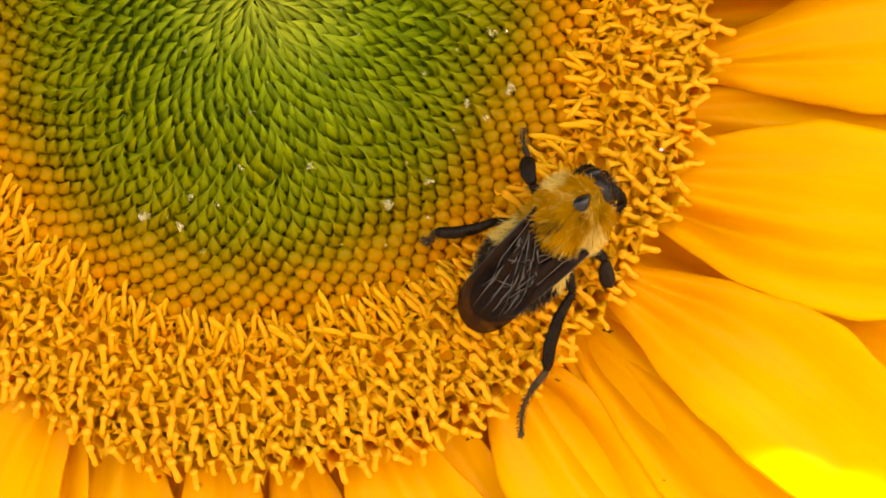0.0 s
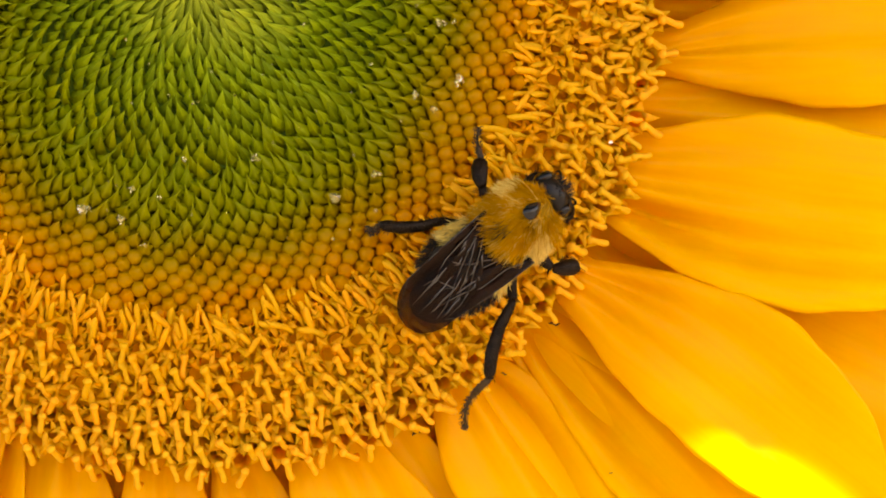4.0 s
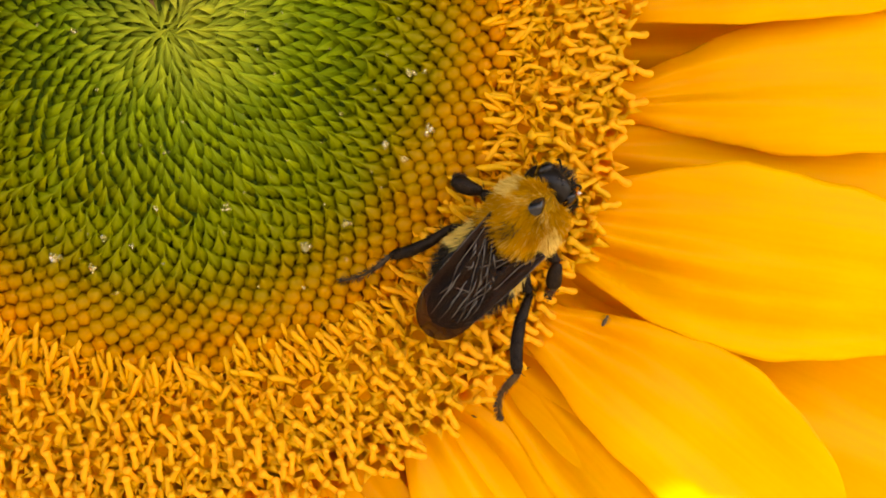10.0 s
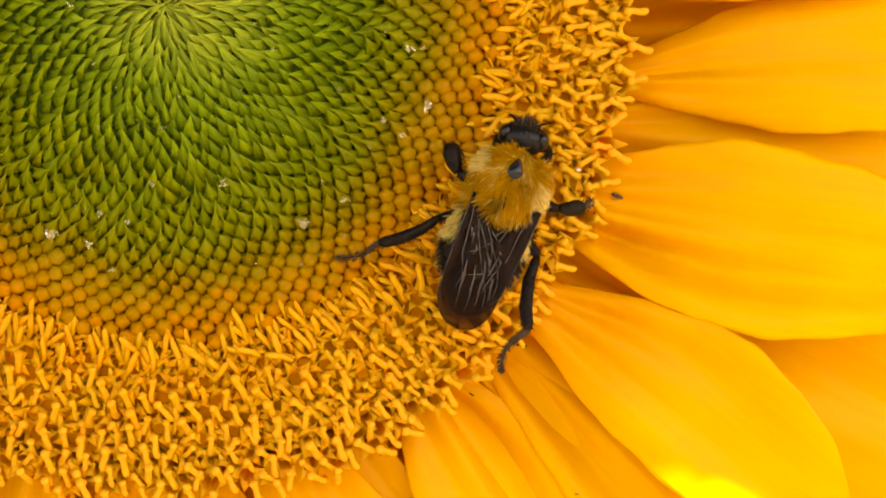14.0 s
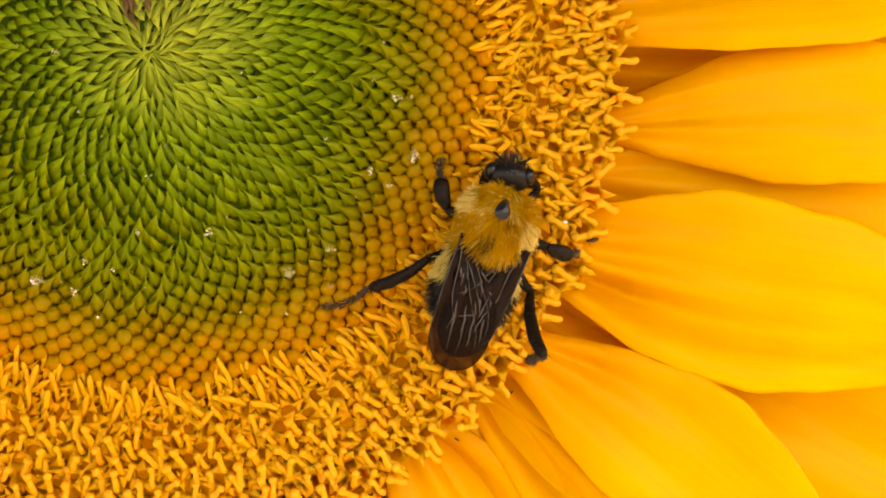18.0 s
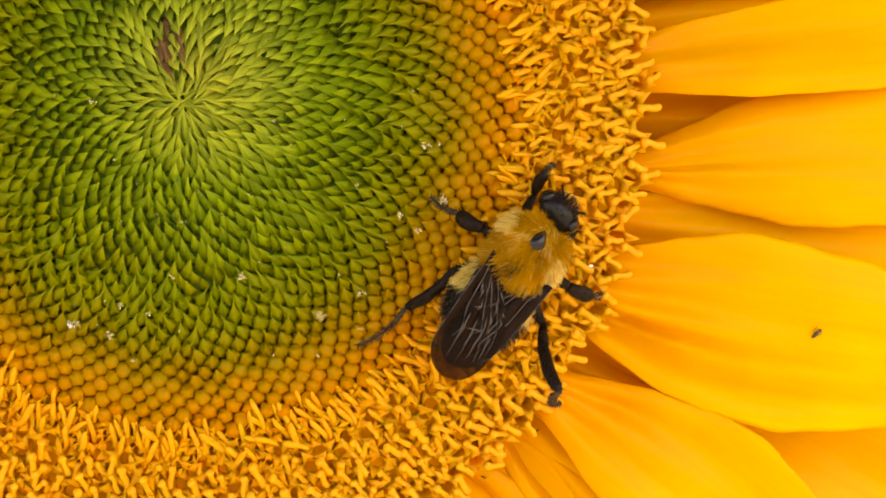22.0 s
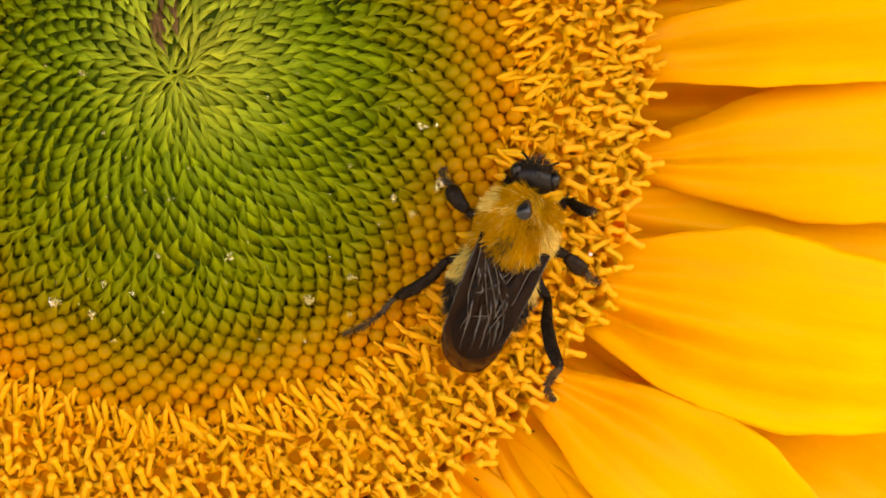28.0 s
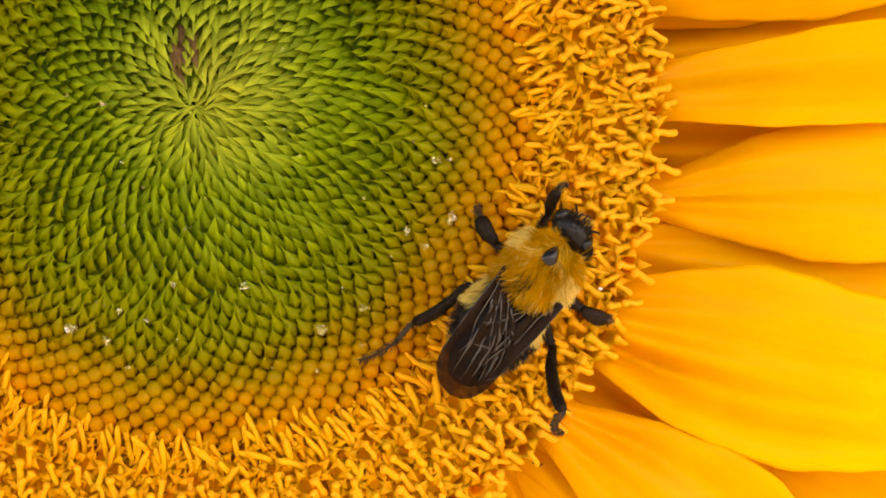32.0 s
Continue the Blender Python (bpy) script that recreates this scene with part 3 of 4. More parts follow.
def build_face():
    rnd = random.Random(7)
    kinds = {
        "bract": ([bract_shape(rnd, 0.15) for _ in range(5)] + [bract_shape(rnd, 1.0) for _ in range(4)], MAT_BRACT),
        "beaked_bud": ([bud_shape(rnd, rnd.uniform(0.85, 1.1)) for _ in range(5)] + [bud_shape(rnd, rnd.uniform(0.45, 0.75)) for _ in range(4)], MAT_BUD),
        "bud": ([bud_shape(rnd, 0.0) for _ in range(3)] + [bud_shape(rnd, rnd.uniform(0.12, 0.35)) for _ in range(4)], MAT_BUD),
        "corolla": ([corolla_shape(rnd) for _ in range(8)], MAT_TUBE),
        "spear": ([rod_shape(rnd, False) for _ in range(9)], MAT_ROD),
        "anther": ([rod_shape(rnd, True) for _ in range(12)], MAT_ROD),
    }
    shared = {k: [s.mesh(k, mat, k != "bract") for s in shapes] for k, (shapes, mat) in kinds.items()}
    rest = {k: Shape() for k in kinds}
    made = {k: 0 for k in kinds}
    limit = {"bract": 300, "beaked_bud": 300, "bud": 300, "corolla": 300, "spear": 200, "anther": 300}

    def put(kind, pick, m, near):
        shapes, _ = kinds[kind]
        pick %= len(shapes)
        if near and made[kind] < limit[kind]:
            made[kind] += 1
            part(kind, shared[kind][pick], flower, "", small(m))
        else:
            rest[kind].add(shapes[pick].v, shapes[pick].f, m)

    for n, (r, th) in enumerate(spiral()):
        u, v = r * math.cos(th), r * math.sin(th)
        edge = 23.6 + 1.2 * noise.noise(Vector((u * 0.25, v * 0.25, 3.0)))
        wob = noise.noise(Vector((u * 0.12, v * 0.12, 9.0)))
        w = dome(r) + rnd.uniform(-0.10, 0.10)
        if r < 13.4 + 1.2 * wob + rnd.uniform(-1.3, 1.3):
            slim = max(0.0, 1 - r / 8)
            near = math.hypot(u - 8, v + 8) < 8.0
            pick = rnd.randrange(5) if rnd.random() > slim * 1.2 else 5 + rnd.randrange(4)
            put("bract", pick, place_floret(r, th, w, rnd.gauss(0, 11), rnd.gauss(-2 - 10 * slim, 10), rnd.uniform(0.9, 1.15) * 1.12 / math.sqrt(density(r))), near)
        elif r < 19.6 + 1.4 * wob + rnd.uniform(-0.8, 0.8):
            near = math.hypot(u - 12, v + 10) < 11.0
            pick = rnd.randrange(5) if r < 17.2 + wob + rnd.uniform(-1.2, 1.2) else 5 + rnd.randrange(4)
            put("beaked_bud", pick, place_floret(r, th, w - 0.05, rnd.gauss(0, 16), rnd.gauss(-6, 9), rnd.uniform(0.9, 1.08)), near)
        elif r < edge:
            near = math.hypot(u - 16, v + 15) < 12.0
            put("bud", rnd.randrange(7), place_floret(r, th, w - 0.05 + 0.05 * (r - 18), rnd.uniform(-20, 20), 3, rnd.uniform(0.99, 1.10)), near)
        elif r < 32.5 + 0.5 * wob + 1.7 * max(0.0, -math.sin(th)) ** 2:
            young = r < edge + 2.4 + rnd.uniform(-0.5, 0.5)
            tip = 1 + 1.0 * max(0, r - 27)
            near = math.hypot(u - 20, v + 22) < 12.5
            m = place_floret(r, th, w - 0.9 - 0.04 * (r - edge), rnd.gauss(0, 10), tip + rnd.gauss(0, 6), rnd.uniform(0.92, 1.1) * (0.85 if young else 0.96))
            put("corolla", rnd.randrange(8), m @ pose(0, 0, 0, 0, 0, 36 * rnd.randrange(10)), near)
            if young:
                put("spear", rnd.randrange(9), m @ Matrix.Translation((0.3, 0, 1.1)), near)
                if rnd.random() < 0.75:
                    m2 = place_floret(r + rnd.uniform(0.3, 0.8), th + rnd.uniform(-0.03, 0.03), w - 0.6, rnd.gauss(0, 20), tip + rnd.gauss(0, 10), rnd.uniform(0.8, 1.05))
                    put("spear", rnd.randrange(9), m2 @ Matrix.Translation((0.2, 0, 1.0)), near)
            else:
                put("anther", rnd.randrange(12), m @ Matrix.Translation((0.1, rnd.uniform(-0.45, 0.45), 1.45)) @ pose(0, 0, 0, 0, 0, rnd.gauss(0, 9)), near)
                if rnd.random() < 0.22:
                    put("spear", rnd.randrange(9), m @ Matrix.Translation((0.9, rnd.choice((-0.7, 0.7)), 0.9)), near)
    names = {"bract": "inner_bract_mass", "beaked_bud": "beaked_bud_mass", "bud": "closed_floret_mass", "corolla": "floret_tube_mass", "spear": "young_anther_mass", "anther": "ripe_anther_mass"}
    for k, s in rest.items():
        part(names[k], s.mesh(names[k], kinds[k][1], k != "bract"), flower, "", None, "stuff")


build_face()


def build_stem():
    """The stalk bends down from behind the head to the ground."""
    s = Shape()
    path = [(0, 0, -17), (0, -2, -40), (2, -25, -75), (4, -80, -105), (6, -200, -118), (4, -500, -122), (0, -850, -118), (0, -1202, -116)]
    s.tube(path, [12, 10.5, 10, 10.5, 11, 12, 13, 15], 16)
    part("stem", s.mesh("stem", MAT_STEM), flower, "thick green hairy stalk")
    rnd = random.Random(5)
    for n in range(24):
        th = 2 * math.pi * n / 24
        b = Shape()
        verts, faces = [], []
        size, wide = rnd.uniform(22, 30), rnd.uniform(6, 8)
        for f in (0, 1):
            for i in range(9):
                q = i / 8
                for k in range(5):
                    t = k / 2 - 1
                    verts.append((q * size, t * wide * (1 - q ** 1.6) * 0.9, -1.2 * t * t - 5 * q * q - f * 0.4))
        for f in (0, 1):
            for i in range(8):
                for k in range(4):
                    a = f * 45 + i * 5 + k
                    quad = (a, a + 5, a + 6, a + 1)
                    faces.append(quad[::-1] if f == 0 else quad)
        b.add(verts, faces)
        part("sepal", b.mesh("sepal", MAT_STEM), flower, "", small(Matrix.Translation(Vector((29 * math.cos(th), 29 * math.sin(th), -9 - n % 2))) @ pose(0, 0, 0, 0, 0, math.degrees(th))))


build_stem()


# ---- unseen leaves added above the head, to keep the sun off all but its lower edge ----
def front_edge(x):
    """The great leaf's fore margin, mm, scalloped to shape the sun patch."""
    y = -57.9 - 0.016 * max(0.0, x - 88) ** 2
    for x0, deep, wide in ((82, 0.3, 1.2), (93.1, 0.5, 1.1), (100.4, 0.5, 0.5), (110, 0.5, 1.0)):
        y -= deep * math.exp(-((x - x0) / wide) ** 2)
    return y


def build_shade_leaf(cx, cy, h, rx, ry, power, stalk, great=False):
    """An added sun blocker: a broad, toothed leaf on its stalk; places in mm from the head's middle."""
    top = thing("shade_leaf", "unseen broad green toothed leaf, added to shade the flower head", "leaf", Matrix.Translation(HEAD), "leaves above the head")
    verts, faces, n, rings = [], [], (720 if great else 64), 5
    for f in (0, 1):
        for i in range(rings + 1):
            for k in range(n):
                th = 2 * math.pi * k / n
                c, sn = math.cos(th), math.sin(th)
                r = (abs(c) ** power + abs(sn) ** power) ** (-1 / power) * (1 + 0.010 * math.sin(th * 23) + 0.02 * math.sin(th * 9 + 1)) * i / rings
                if great:
                    q = i / rings
                    r = (abs(c) ** power + abs(sn) ** power) ** (-1 / power) * q
                    x = cx + rx * r * c
                    y = cy + (ry * r * sn if sn > 0 else (cy - front_edge(x)) * r * sn)
                    verts.append((x, y, h - 6 * q * q + 3 * math.sin(th * 9) * q * (1 - q) - 0.5 * f))
                else:
                    verts.append((cx + rx * r * c, cy + ry * r * sn, h - 5 * r * r + 1.5 * abs(math.sin(th * 5)) * r - 0.5 * f))
    for f in (0, 1):
        for i in range(rings):
            for k in range(n):
                a, b = f * (rings + 1) * n + i * n, f * (rings + 1) * n + (i + 1) * n
                quad = (a + k, b + k, b + (k + 1) % n, a + (k + 1) % n)
                faces.append(quad if f == 0 else quad[::-1])
    a, b = rings * n, (2 * rings + 1) * n
    for k in range(n):
        faces.append((a + k, b + k, b + (k + 1) % n, a + (k + 1) % n))
    part("blade", Shape().add(verts, faces).mesh("blade", MAT_LEAF), top)
    s = Shape().tube([(cx, cy + ry * 0.8, h - 3), (cx * 0.5, 70, h - 30), (6, 112, h - 110), (4, 119, stalk)], [2.5, 3.2, 4, 4.5], 10)
    part("leaf_stalk", s.mesh("leaf_stalk", MAT_STEM), top)
    return top


leaves = [build_shade_leaf(10, -14, 70, 128, 46.9, 16.0, -190, True), build_shade_leaf(14.0, -56, 76, 65, 27, 2.4, -240)]


def build_withered():
    rnd = random.Random(3)
    for _ in range(7):
        u, v = -1.3 + rnd.gauss(0, 0.55), 4.6 + rnd.gauss(0, 0.9)
        r, th = math.hypot(u, v), math.atan2(v, u)
        part("withered_bract", bract_shape(rnd, 0.6).mesh("withered_bract", MAT_WITHERED, False), flower, "shrivelled brown bract", small(place_floret(r, th, dome(r) + 0.12, rnd.gauss(0, 15), rnd.gauss(-6, 8), 0.95)))


build_withered()

# ---- sap drops ----
DROPS = [(18.1, -7.7, 0.49), (14.9, -8.6, 0.30), (16.1, -9.7, 0.30), (16.9, -3.6, 0.38), (17.9, -3.6, 0.23), (16.2, 0.3, 0.19), (3.4, -12.5, 0.38), (11.9, -14.0, 0.34), (8.9, -15.6, 0.42), (-6.3, -16.3, 0.38), (-5.3, -14.2, 0.23), (-3.4, -14.9, 0.23), (-1.5, -12.3, 0.23), (-8.8, -15.5, 0.46), (10.4, -12.6, 0.15), (5.4, -18.2, 0.19), (8.6, -18.4, 0.19), (14.4, -11.6, 0.15), (11.9, -6.3, 0.19), (-0.7, -8.5, 0.19), (-2.3, -7.8, 0.15), (-6.5, 0.4, 0.27), (-9.2, 1.0, 0.15), (-5.1, -3.8, 0.15), (13.8, -10.4, 0.15), (-4.6, -18.2, 0.19), (11.7, -16.6, 0.19), (6.1, 4.2, 0.15), (15.3, -2.3, 0.19)]


def build_drops():
    rnd = random.Random(11)
    beads = list(DROPS)
    for _ in range(44):
        r, th = rnd.uniform(5, 21), rnd.uniform(-2.3, 0.25)
        beads.append((r * math.cos(th), r * math.sin(th), rnd.uniform(0.07, 0.13)))
    for u, v, r in beads:
        s = Shape()
        k1, k2 = rnd.uniform(0, 6), rnd.uniform(0.75, 1.3)
        r *= 1.6
        s.ball((0, 0, 0), (r * 0.42, r * 0.42 * k2, r * 0.4), 6, 9, lambda q: q * (1 + 0.22 * math.sin(3 * q.x + k1) + 0.20 * math.sin(5 * q.y + k1) + 0.10 * math.sin(8 * q.z + k1)))
        if r > 0.35:
            # a large drop has run together from smaller beads
            for _ in range(4):
                a, far, bead = rnd.uniform(0, 6.28), rnd.uniform(0.35, 0.6) * r, rnd.uniform(0.12, 0.24) * r
                s.ball((far * math.cos(a), far * k2 * math.sin(a), rnd.uniform(-0.1, 0.25) * r), (bead, bead * rnd.uniform(0.7, 1.2), bead), 5, 7)
        ob = new("sap_drop", s.mesh("sap_drop", MAT_DROP, False))
        ob.matrix_basis = FLOWER @ small(Matrix.Translation(Vector((u, v, dome(math.hypot(u, v)) + 0.85)))) @ pose(0, 0, 0, 0, 0, rnd.uniform(0, 180))
        tagged(ob, "clear glistening sap drop on the florets", "drop", "sap drops on the disc")


build_drops()


# ---- the bumblebee: local x ahead, y to its left, z up from the flower; origin under the bald spot ----
bee = thing("bumblebee", "bumblebee with golden furry back, black bald spot and dark wings", "insect", FLOWER)
THORAX, THORAX_R = Vector((-0.9, 0, 4.7)), Vector((2.55, 2.5, 2.3))
BELLY, BELLY_R = Vector((-5.4, 0.2, 3.7)), Vector((3.7, 2.75, 1.75))
SKULL, SKULL_R = Vector((2.35, 0.0, 4.2)), Vector((1.05, 1.62, 1.3))


def on_ball(c, r, rnd):
    q = Vector((rnd.gauss(0, 1), rnd.gauss(0, 1), rnd.gauss(0, 1))).normalized()
    p = c + Vector((q.x * r.x, q.y * r.y, q.z * r.z))
    n = Vector((q.x / r.x, q.y / r.y, q.z / r.z)).normalized()
    return p, n, q


def build_bee_body():
    rnd = random.Random(21)
    random.seed(21)
    s = Shape().ball(THORAX, THORAX_R * 0.93, 14, 20)
    part("thorax", s.mesh("thorax", MAT_UNDERFUR), bee, "thorax under dense golden fur")
    s = Shape().ball(BELLY, BELLY_R, 16, 20, lambda q: Vector((q.x, q.y * (1 - 0.12 * max(0, -q.x)), q.z)) * (1 + 0.015 * math.cos(q.x * 22)))
    part("abdomen", s.mesh("abdomen", MAT_CUTICLE), bee, "banded black abdomen with pale tufts")
    # bald spot: a shiny shield on top of the thorax
    s = Shape()
    verts, faces = [], []
    for i in range(6):
        for k in range(14):
            th = 2 * math.pi * k / 14
            x, y = (0.66 + 0.14 * max(0, math.cos(th)) ** 3) * i / 5 * math.cos(th), (0.50 - 0.14 * math.cos(th)) * i / 5 * math.sin(th)
            px, py = x + 0.9 - 0.05, y
            z = THORAX.z + THORAX_R.z * 1.03 * math.sqrt(max(0, 1 - (px / THORAX_R.x) ** 2 - (py / THORAX_R.y) ** 2)) + 0.10 + 0.34 * (1 - (i / 5) ** 2)
            verts.append((x - 0.05, y, z))
    for i in range(5):
        for k in range(14):
            k2 = (k + 1) % 14
            faces.append((i * 14 + k, (i + 1) * 14 + k, (i + 1) * 14 + k2, i * 14 + k2))
    part("bald_spot", s.add(verts, faces).mesh("bald_spot", MAT_SPOT), bee, "shiny black bald spot")
    gold, pale, black = Shape(), Shape(), Shape()
    while len(gold.f) < 3 * 15000:
        p, n, q = on_ball(THORAX, THORAX_R * 0.92, rnd)
        if q.z < -0.35:
            continue
        bald = math.hypot((p.x + 0.05) / 0.68, p.y / 0.54)
        if q.z > 0 and bald < 0.9:
            continue
        drift = Vector((-0.8 - 0.25 * noise.noise(p * 0.4), 0.16 * p.y + 0.12 + 0.3 * noise.noise(p * 0.5 + Vector((7, 0, 0))), 0))
        way = n * 0.5 + drift * 0.75 + Vector((0, p.y, 0)) * 0.1 + noise.noise_vector(p * 0.9) * 0.6 + noise.noise_vector(p * 2.6) * 0.3 + Vector((rnd.gauss(0, 0.11), rnd.gauss(0, 0.11), rnd.gauss(0, 0.1)))
        size = rnd.uniform(0.5, 1.1) * (0.62 if bald < 1.7 and q.z > 0 else 1.0) * (1.5 if p.x < -2.0 else 1.0)
        side = (q.y > 0.66 and -0.6 < p.x < 0.9) or (q.y < -0.68 and -1.9 < p.x < -0.2)
        bare = math.hypot((p.x + 2.2) / 0.65, (p.y - 0.45) / 0.6)
        if bare < 1 and q.z > 0 and rnd.random() < 0.6:
            black.hair(p, way, size * 0.6, 0.03)
            continue
        (pale if rnd.random() < (0.85 if side else 0.03 + 0.7 * max(0.0, noise.noise(p * 1.3) - 0.1)) else gold).hair(p, way, size, rnd.uniform(0.013, 0.024))
    for _ in range(8000):
        p, n, q = on_ball(BELLY, BELLY_R * 0.97, rnd)
        if q.z < -0.2:
            continue
        if abs(q.y) > 0.74 and q.z > -0.1 and (-5.6 if q.y > 0 else -5.2) < p.x < -3.2:
            pale.hair(p, n * 0.6 + Vector((-1.0, 0.35 * q.y, 0.1)) + Vector((rnd.gauss(0, 0.15), rnd.gauss(0, 0.15), 0)), rnd.uniform(0.7, 1.25) * (0.8 if q.y > 0 else 0.85), 0.03)
        elif q.z < 0.55 or p.x > -4.2:
            black.hair(p, n * (0.7 if q.z < 0.4 else 0.25) + Vector((-0.6, 0, 0)) + Vector((rnd.gauss(0, 0.2), rnd.gauss(0, 0.2), 0)), rnd.uniform(0.5, 1.0) * (1 if q.z < 0.4 else 0.5), 0.025)
    part("golden_fur", gold.mesh("golden_fur", MAT_FUR_GOLD), bee, "dense golden-yellow fur")
    part("pale_fur", pale.mesh("pale_fur", MAT_FUR_PALE), bee, "pale yellow side tufts")
    part("black_fur", black.mesh("black_fur", MAT_FUR_BLACK), bee, "short black hairs")


build_bee_body()


def build_head():
    """The head turns on the neck: its own pivot is the neck."""
    rnd = random.Random(31)
    neck = Vector((1.6, 0, 4.3))
    c = SKULL - neck
    s = Shape().ball(c, SKULL_R, 12, 18, lambda q: Vector((q.x * (1 - 0.15 * q.y * q.y), q.y, q.z)))
    s.tube([c + Vector((0.3, 0, -0.7)), c + Vector((1.0, 0, -1.3)), c + Vector((1.2, 0, -2.1))], [0.6, 0.45, 0.25], 10)
    head = part("head", s.mesh("head", MAT_CUTICLE), bee, "glossy black head", Matrix.Translation(neck * 0.001))
    for y in (1, -1):
        s = Shape().ball(c + Vector((0.12, 1.28 * y, 0.1)), (0.66, 0.50, 1.0), 10, 14)
        part("eye", s.mesh("eye", MAT_EYE), head, "large glossy black eye")
        s = Shape()
        a = c + Vector((0.75, 0.45 * y, 0.75))
        b = a + Vector((0.25, 0.45 * y, 0.15))
        path = [a, (a + b) / 2, b, b + Vector((0.25, 0.22 * y, -0.2)), b + Vector((0.42, 0.36 * y, -0.5)), b + Vector((0.5, 0.4 * y, -0.9))]
        s.tube(path, [0.08, 0.07, 0.08, 0.09, 0.09, 0.06], 8)
        part("antenna", s.mesh("antenna", MAT_LEG), head, "jointed black antenna")
    for x, y in ((0.05, 0.0), (-0.12, 0.28), (-0.12, -0.28)):
        s = Shape().ball(c + Vector((x, y, 1.33)), (0.1, 0.1, 0.08), 6, 8)
        part("ocellus", s.mesh("ocellus", MAT_EYE), head)
    fur = Shape()
    for _ in range(1600):
        p, n, q = on_ball(c, SKULL_R * 0.98, rnd)
        if q.z < -0.2 or q.x < 0.3:
            continue
        mid = max(0.0, 1 - abs(q.y) * 1.3)
        fur.hair(p, n + Vector((0.9 * mid, -0.5 * q.y, 0.3)) + Vector((rnd.gauss(0, 0.25), rnd.gauss(0, 0.25), 0)), rnd.uniform(0.2, 0.4) + 0.6 * mid, 0.022)
    part("face_hair", fur.mesh("face_hair", MAT_FUR_BLACK), head)
    return head


head = build_head()


def build_wing(side):
    """A folded fore wing: a corrugated membrane with raised veins. The left one lies over the right."""
    hinge = Vector((-2.3, 1.95, 6.27)) if side > 0 else Vector((-2.2, -2.45, 5.90))
    size = 9.2 if side > 0 else 8.6
    inward = 0.0 if side > 0 else 0.55
    ns, nt = 60, 36
    verts, faces = [], []

    def lead(s):
        return 0.18 + 0.16 * math.sin(s * 2.6) - inward * s ** 1.3 - (2.05 * (1 - math.sqrt(max(0, 1 - ((s - 0.74) / 0.26) ** 2))) if s > 0.74 else 0)

    def trail(s):
        return -0.25 - 3.55 * math.sin(min(1, s / 0.60) * math.pi / 2) ** (1.2 if side > 0 else 0.45) + (1.75 * (1 - math.sqrt(max(0, 1 - ((s - 0.70) / 0.30) ** 2))) if s > 0.70 else 0)

    for f in (0, 1):
        for i in range(ns + 1):
            s = i / ns
            a, b = lead(s), trail(s)
            for k in range(nt + 1):
                t = k / nt
                y = a + (b - a) * t
                z = 0.35 * math.sin(s * 2.4) + (0.22 + 0.16 * s) * (abs(math.sin(t * 11 + s * 2.2)) - 0.5) * min(1, s * 3) * (1 - s ** 4) + 0.16 * noise.noise(Vector((s * 11, t * 5, 4.0 * side))) * max(0.0, 1 - s) - 0.38 * t * t
                verts.append((-s * size, side * y, z - 0.03 * f))
    n = (ns + 1) * (nt + 1)
    for f in (0, 1):
        for i in range(ns):
            for k in range(nt):
                q0 = f * n + i * (nt + 1) + k
                quad = (q0, q0 + nt + 1, q0 + nt + 2, q0 + 1)
                faces.append(quad if (f == 0) == (side > 0) else quad[::-1])
    m = pose(hinge.x * 0.001, hinge.y * 0.001, hinge.z * 0.001, 0, -6 if side > 0 else -5, 0 if side > 0 else -5)
    wing = part("wing", mesh_from("wing", verts, faces, MAT_WING), bee, "smoky brown veined wing folded over the back", m)

    def on(s, t):
        i, k = round(s * ns), round(t * nt)
        return Vector(verts[i * (nt + 1) + k]) + Vector((0, 0, 0.03))

    for line in (((0.0, 0.0), (0.25, 0.0), (0.5, 0.0), (0.75, 0.0), (0.9, 0.1)), ((0.0, 0.4), (0.2, 0.25), (0.45, 0.2), (0.6, 0.3), (0.7, 0.25)),
                 ((0.02, 0.6), (0.2, 0.5), (0.38, 0.5), (0.55, 0.6), (0.62, 0.5)), ((0.02, 0.8), (0.25, 0.8), (0.5, 0.85)),
                 ((0.38, 0.5), (0.42, 0.35), (0.45, 0.2)), ((0.55, 0.6), (0.58, 0.45), (0.6, 0.3)), ((0.3, 0.8), (0.35, 0.65), (0.38, 0.5)), ((0.55, 0.6), (0.68, 0.75), (0.8, 0.8)), ((0.62, 0.5), (0.72, 0.52), (0.86, 0.52)), ((0.6, 0.3), (0.72, 0.33), (0.88, 0.34)), ((0.5, 0.85), (0.6, 0.88), (0.72, 0.9)), ((0.15, 0.5), (0.3, 0.62), (0.45, 0.7), (0.58, 0.75))):
        s = Shape().tube([on(*p) for p in line], [0.062 - 0.042 * p[0] for p in line[:-1]] + [0.022], 6)
        part("vein", s.mesh("vein", MAT_VEIN), wing)
    # glossy folds of the outer half, between the veins; grey stands for sheen
    rnd = random.Random(60 + side)
    for t in ((0.30, 0.47, 0.62, 0.78) if side > 0 else (0.35, 0.6)):
        a, b = rnd.uniform(0.40, 0.52), rnd.uniform(0.68, 0.88)
        line = [on(a + (b - a) * q, t + 0.05 * q) for q in (0, 0.2, 0.4, 0.6, 0.8, 1)]
        s = Shape().tube(line, [0.015, 0.05, 0.075, 0.08, 0.05, 0.012], 8, True, 0.4)
        part("wing_fold", s.mesh("wing_fold", MAT_GLINT), wing)
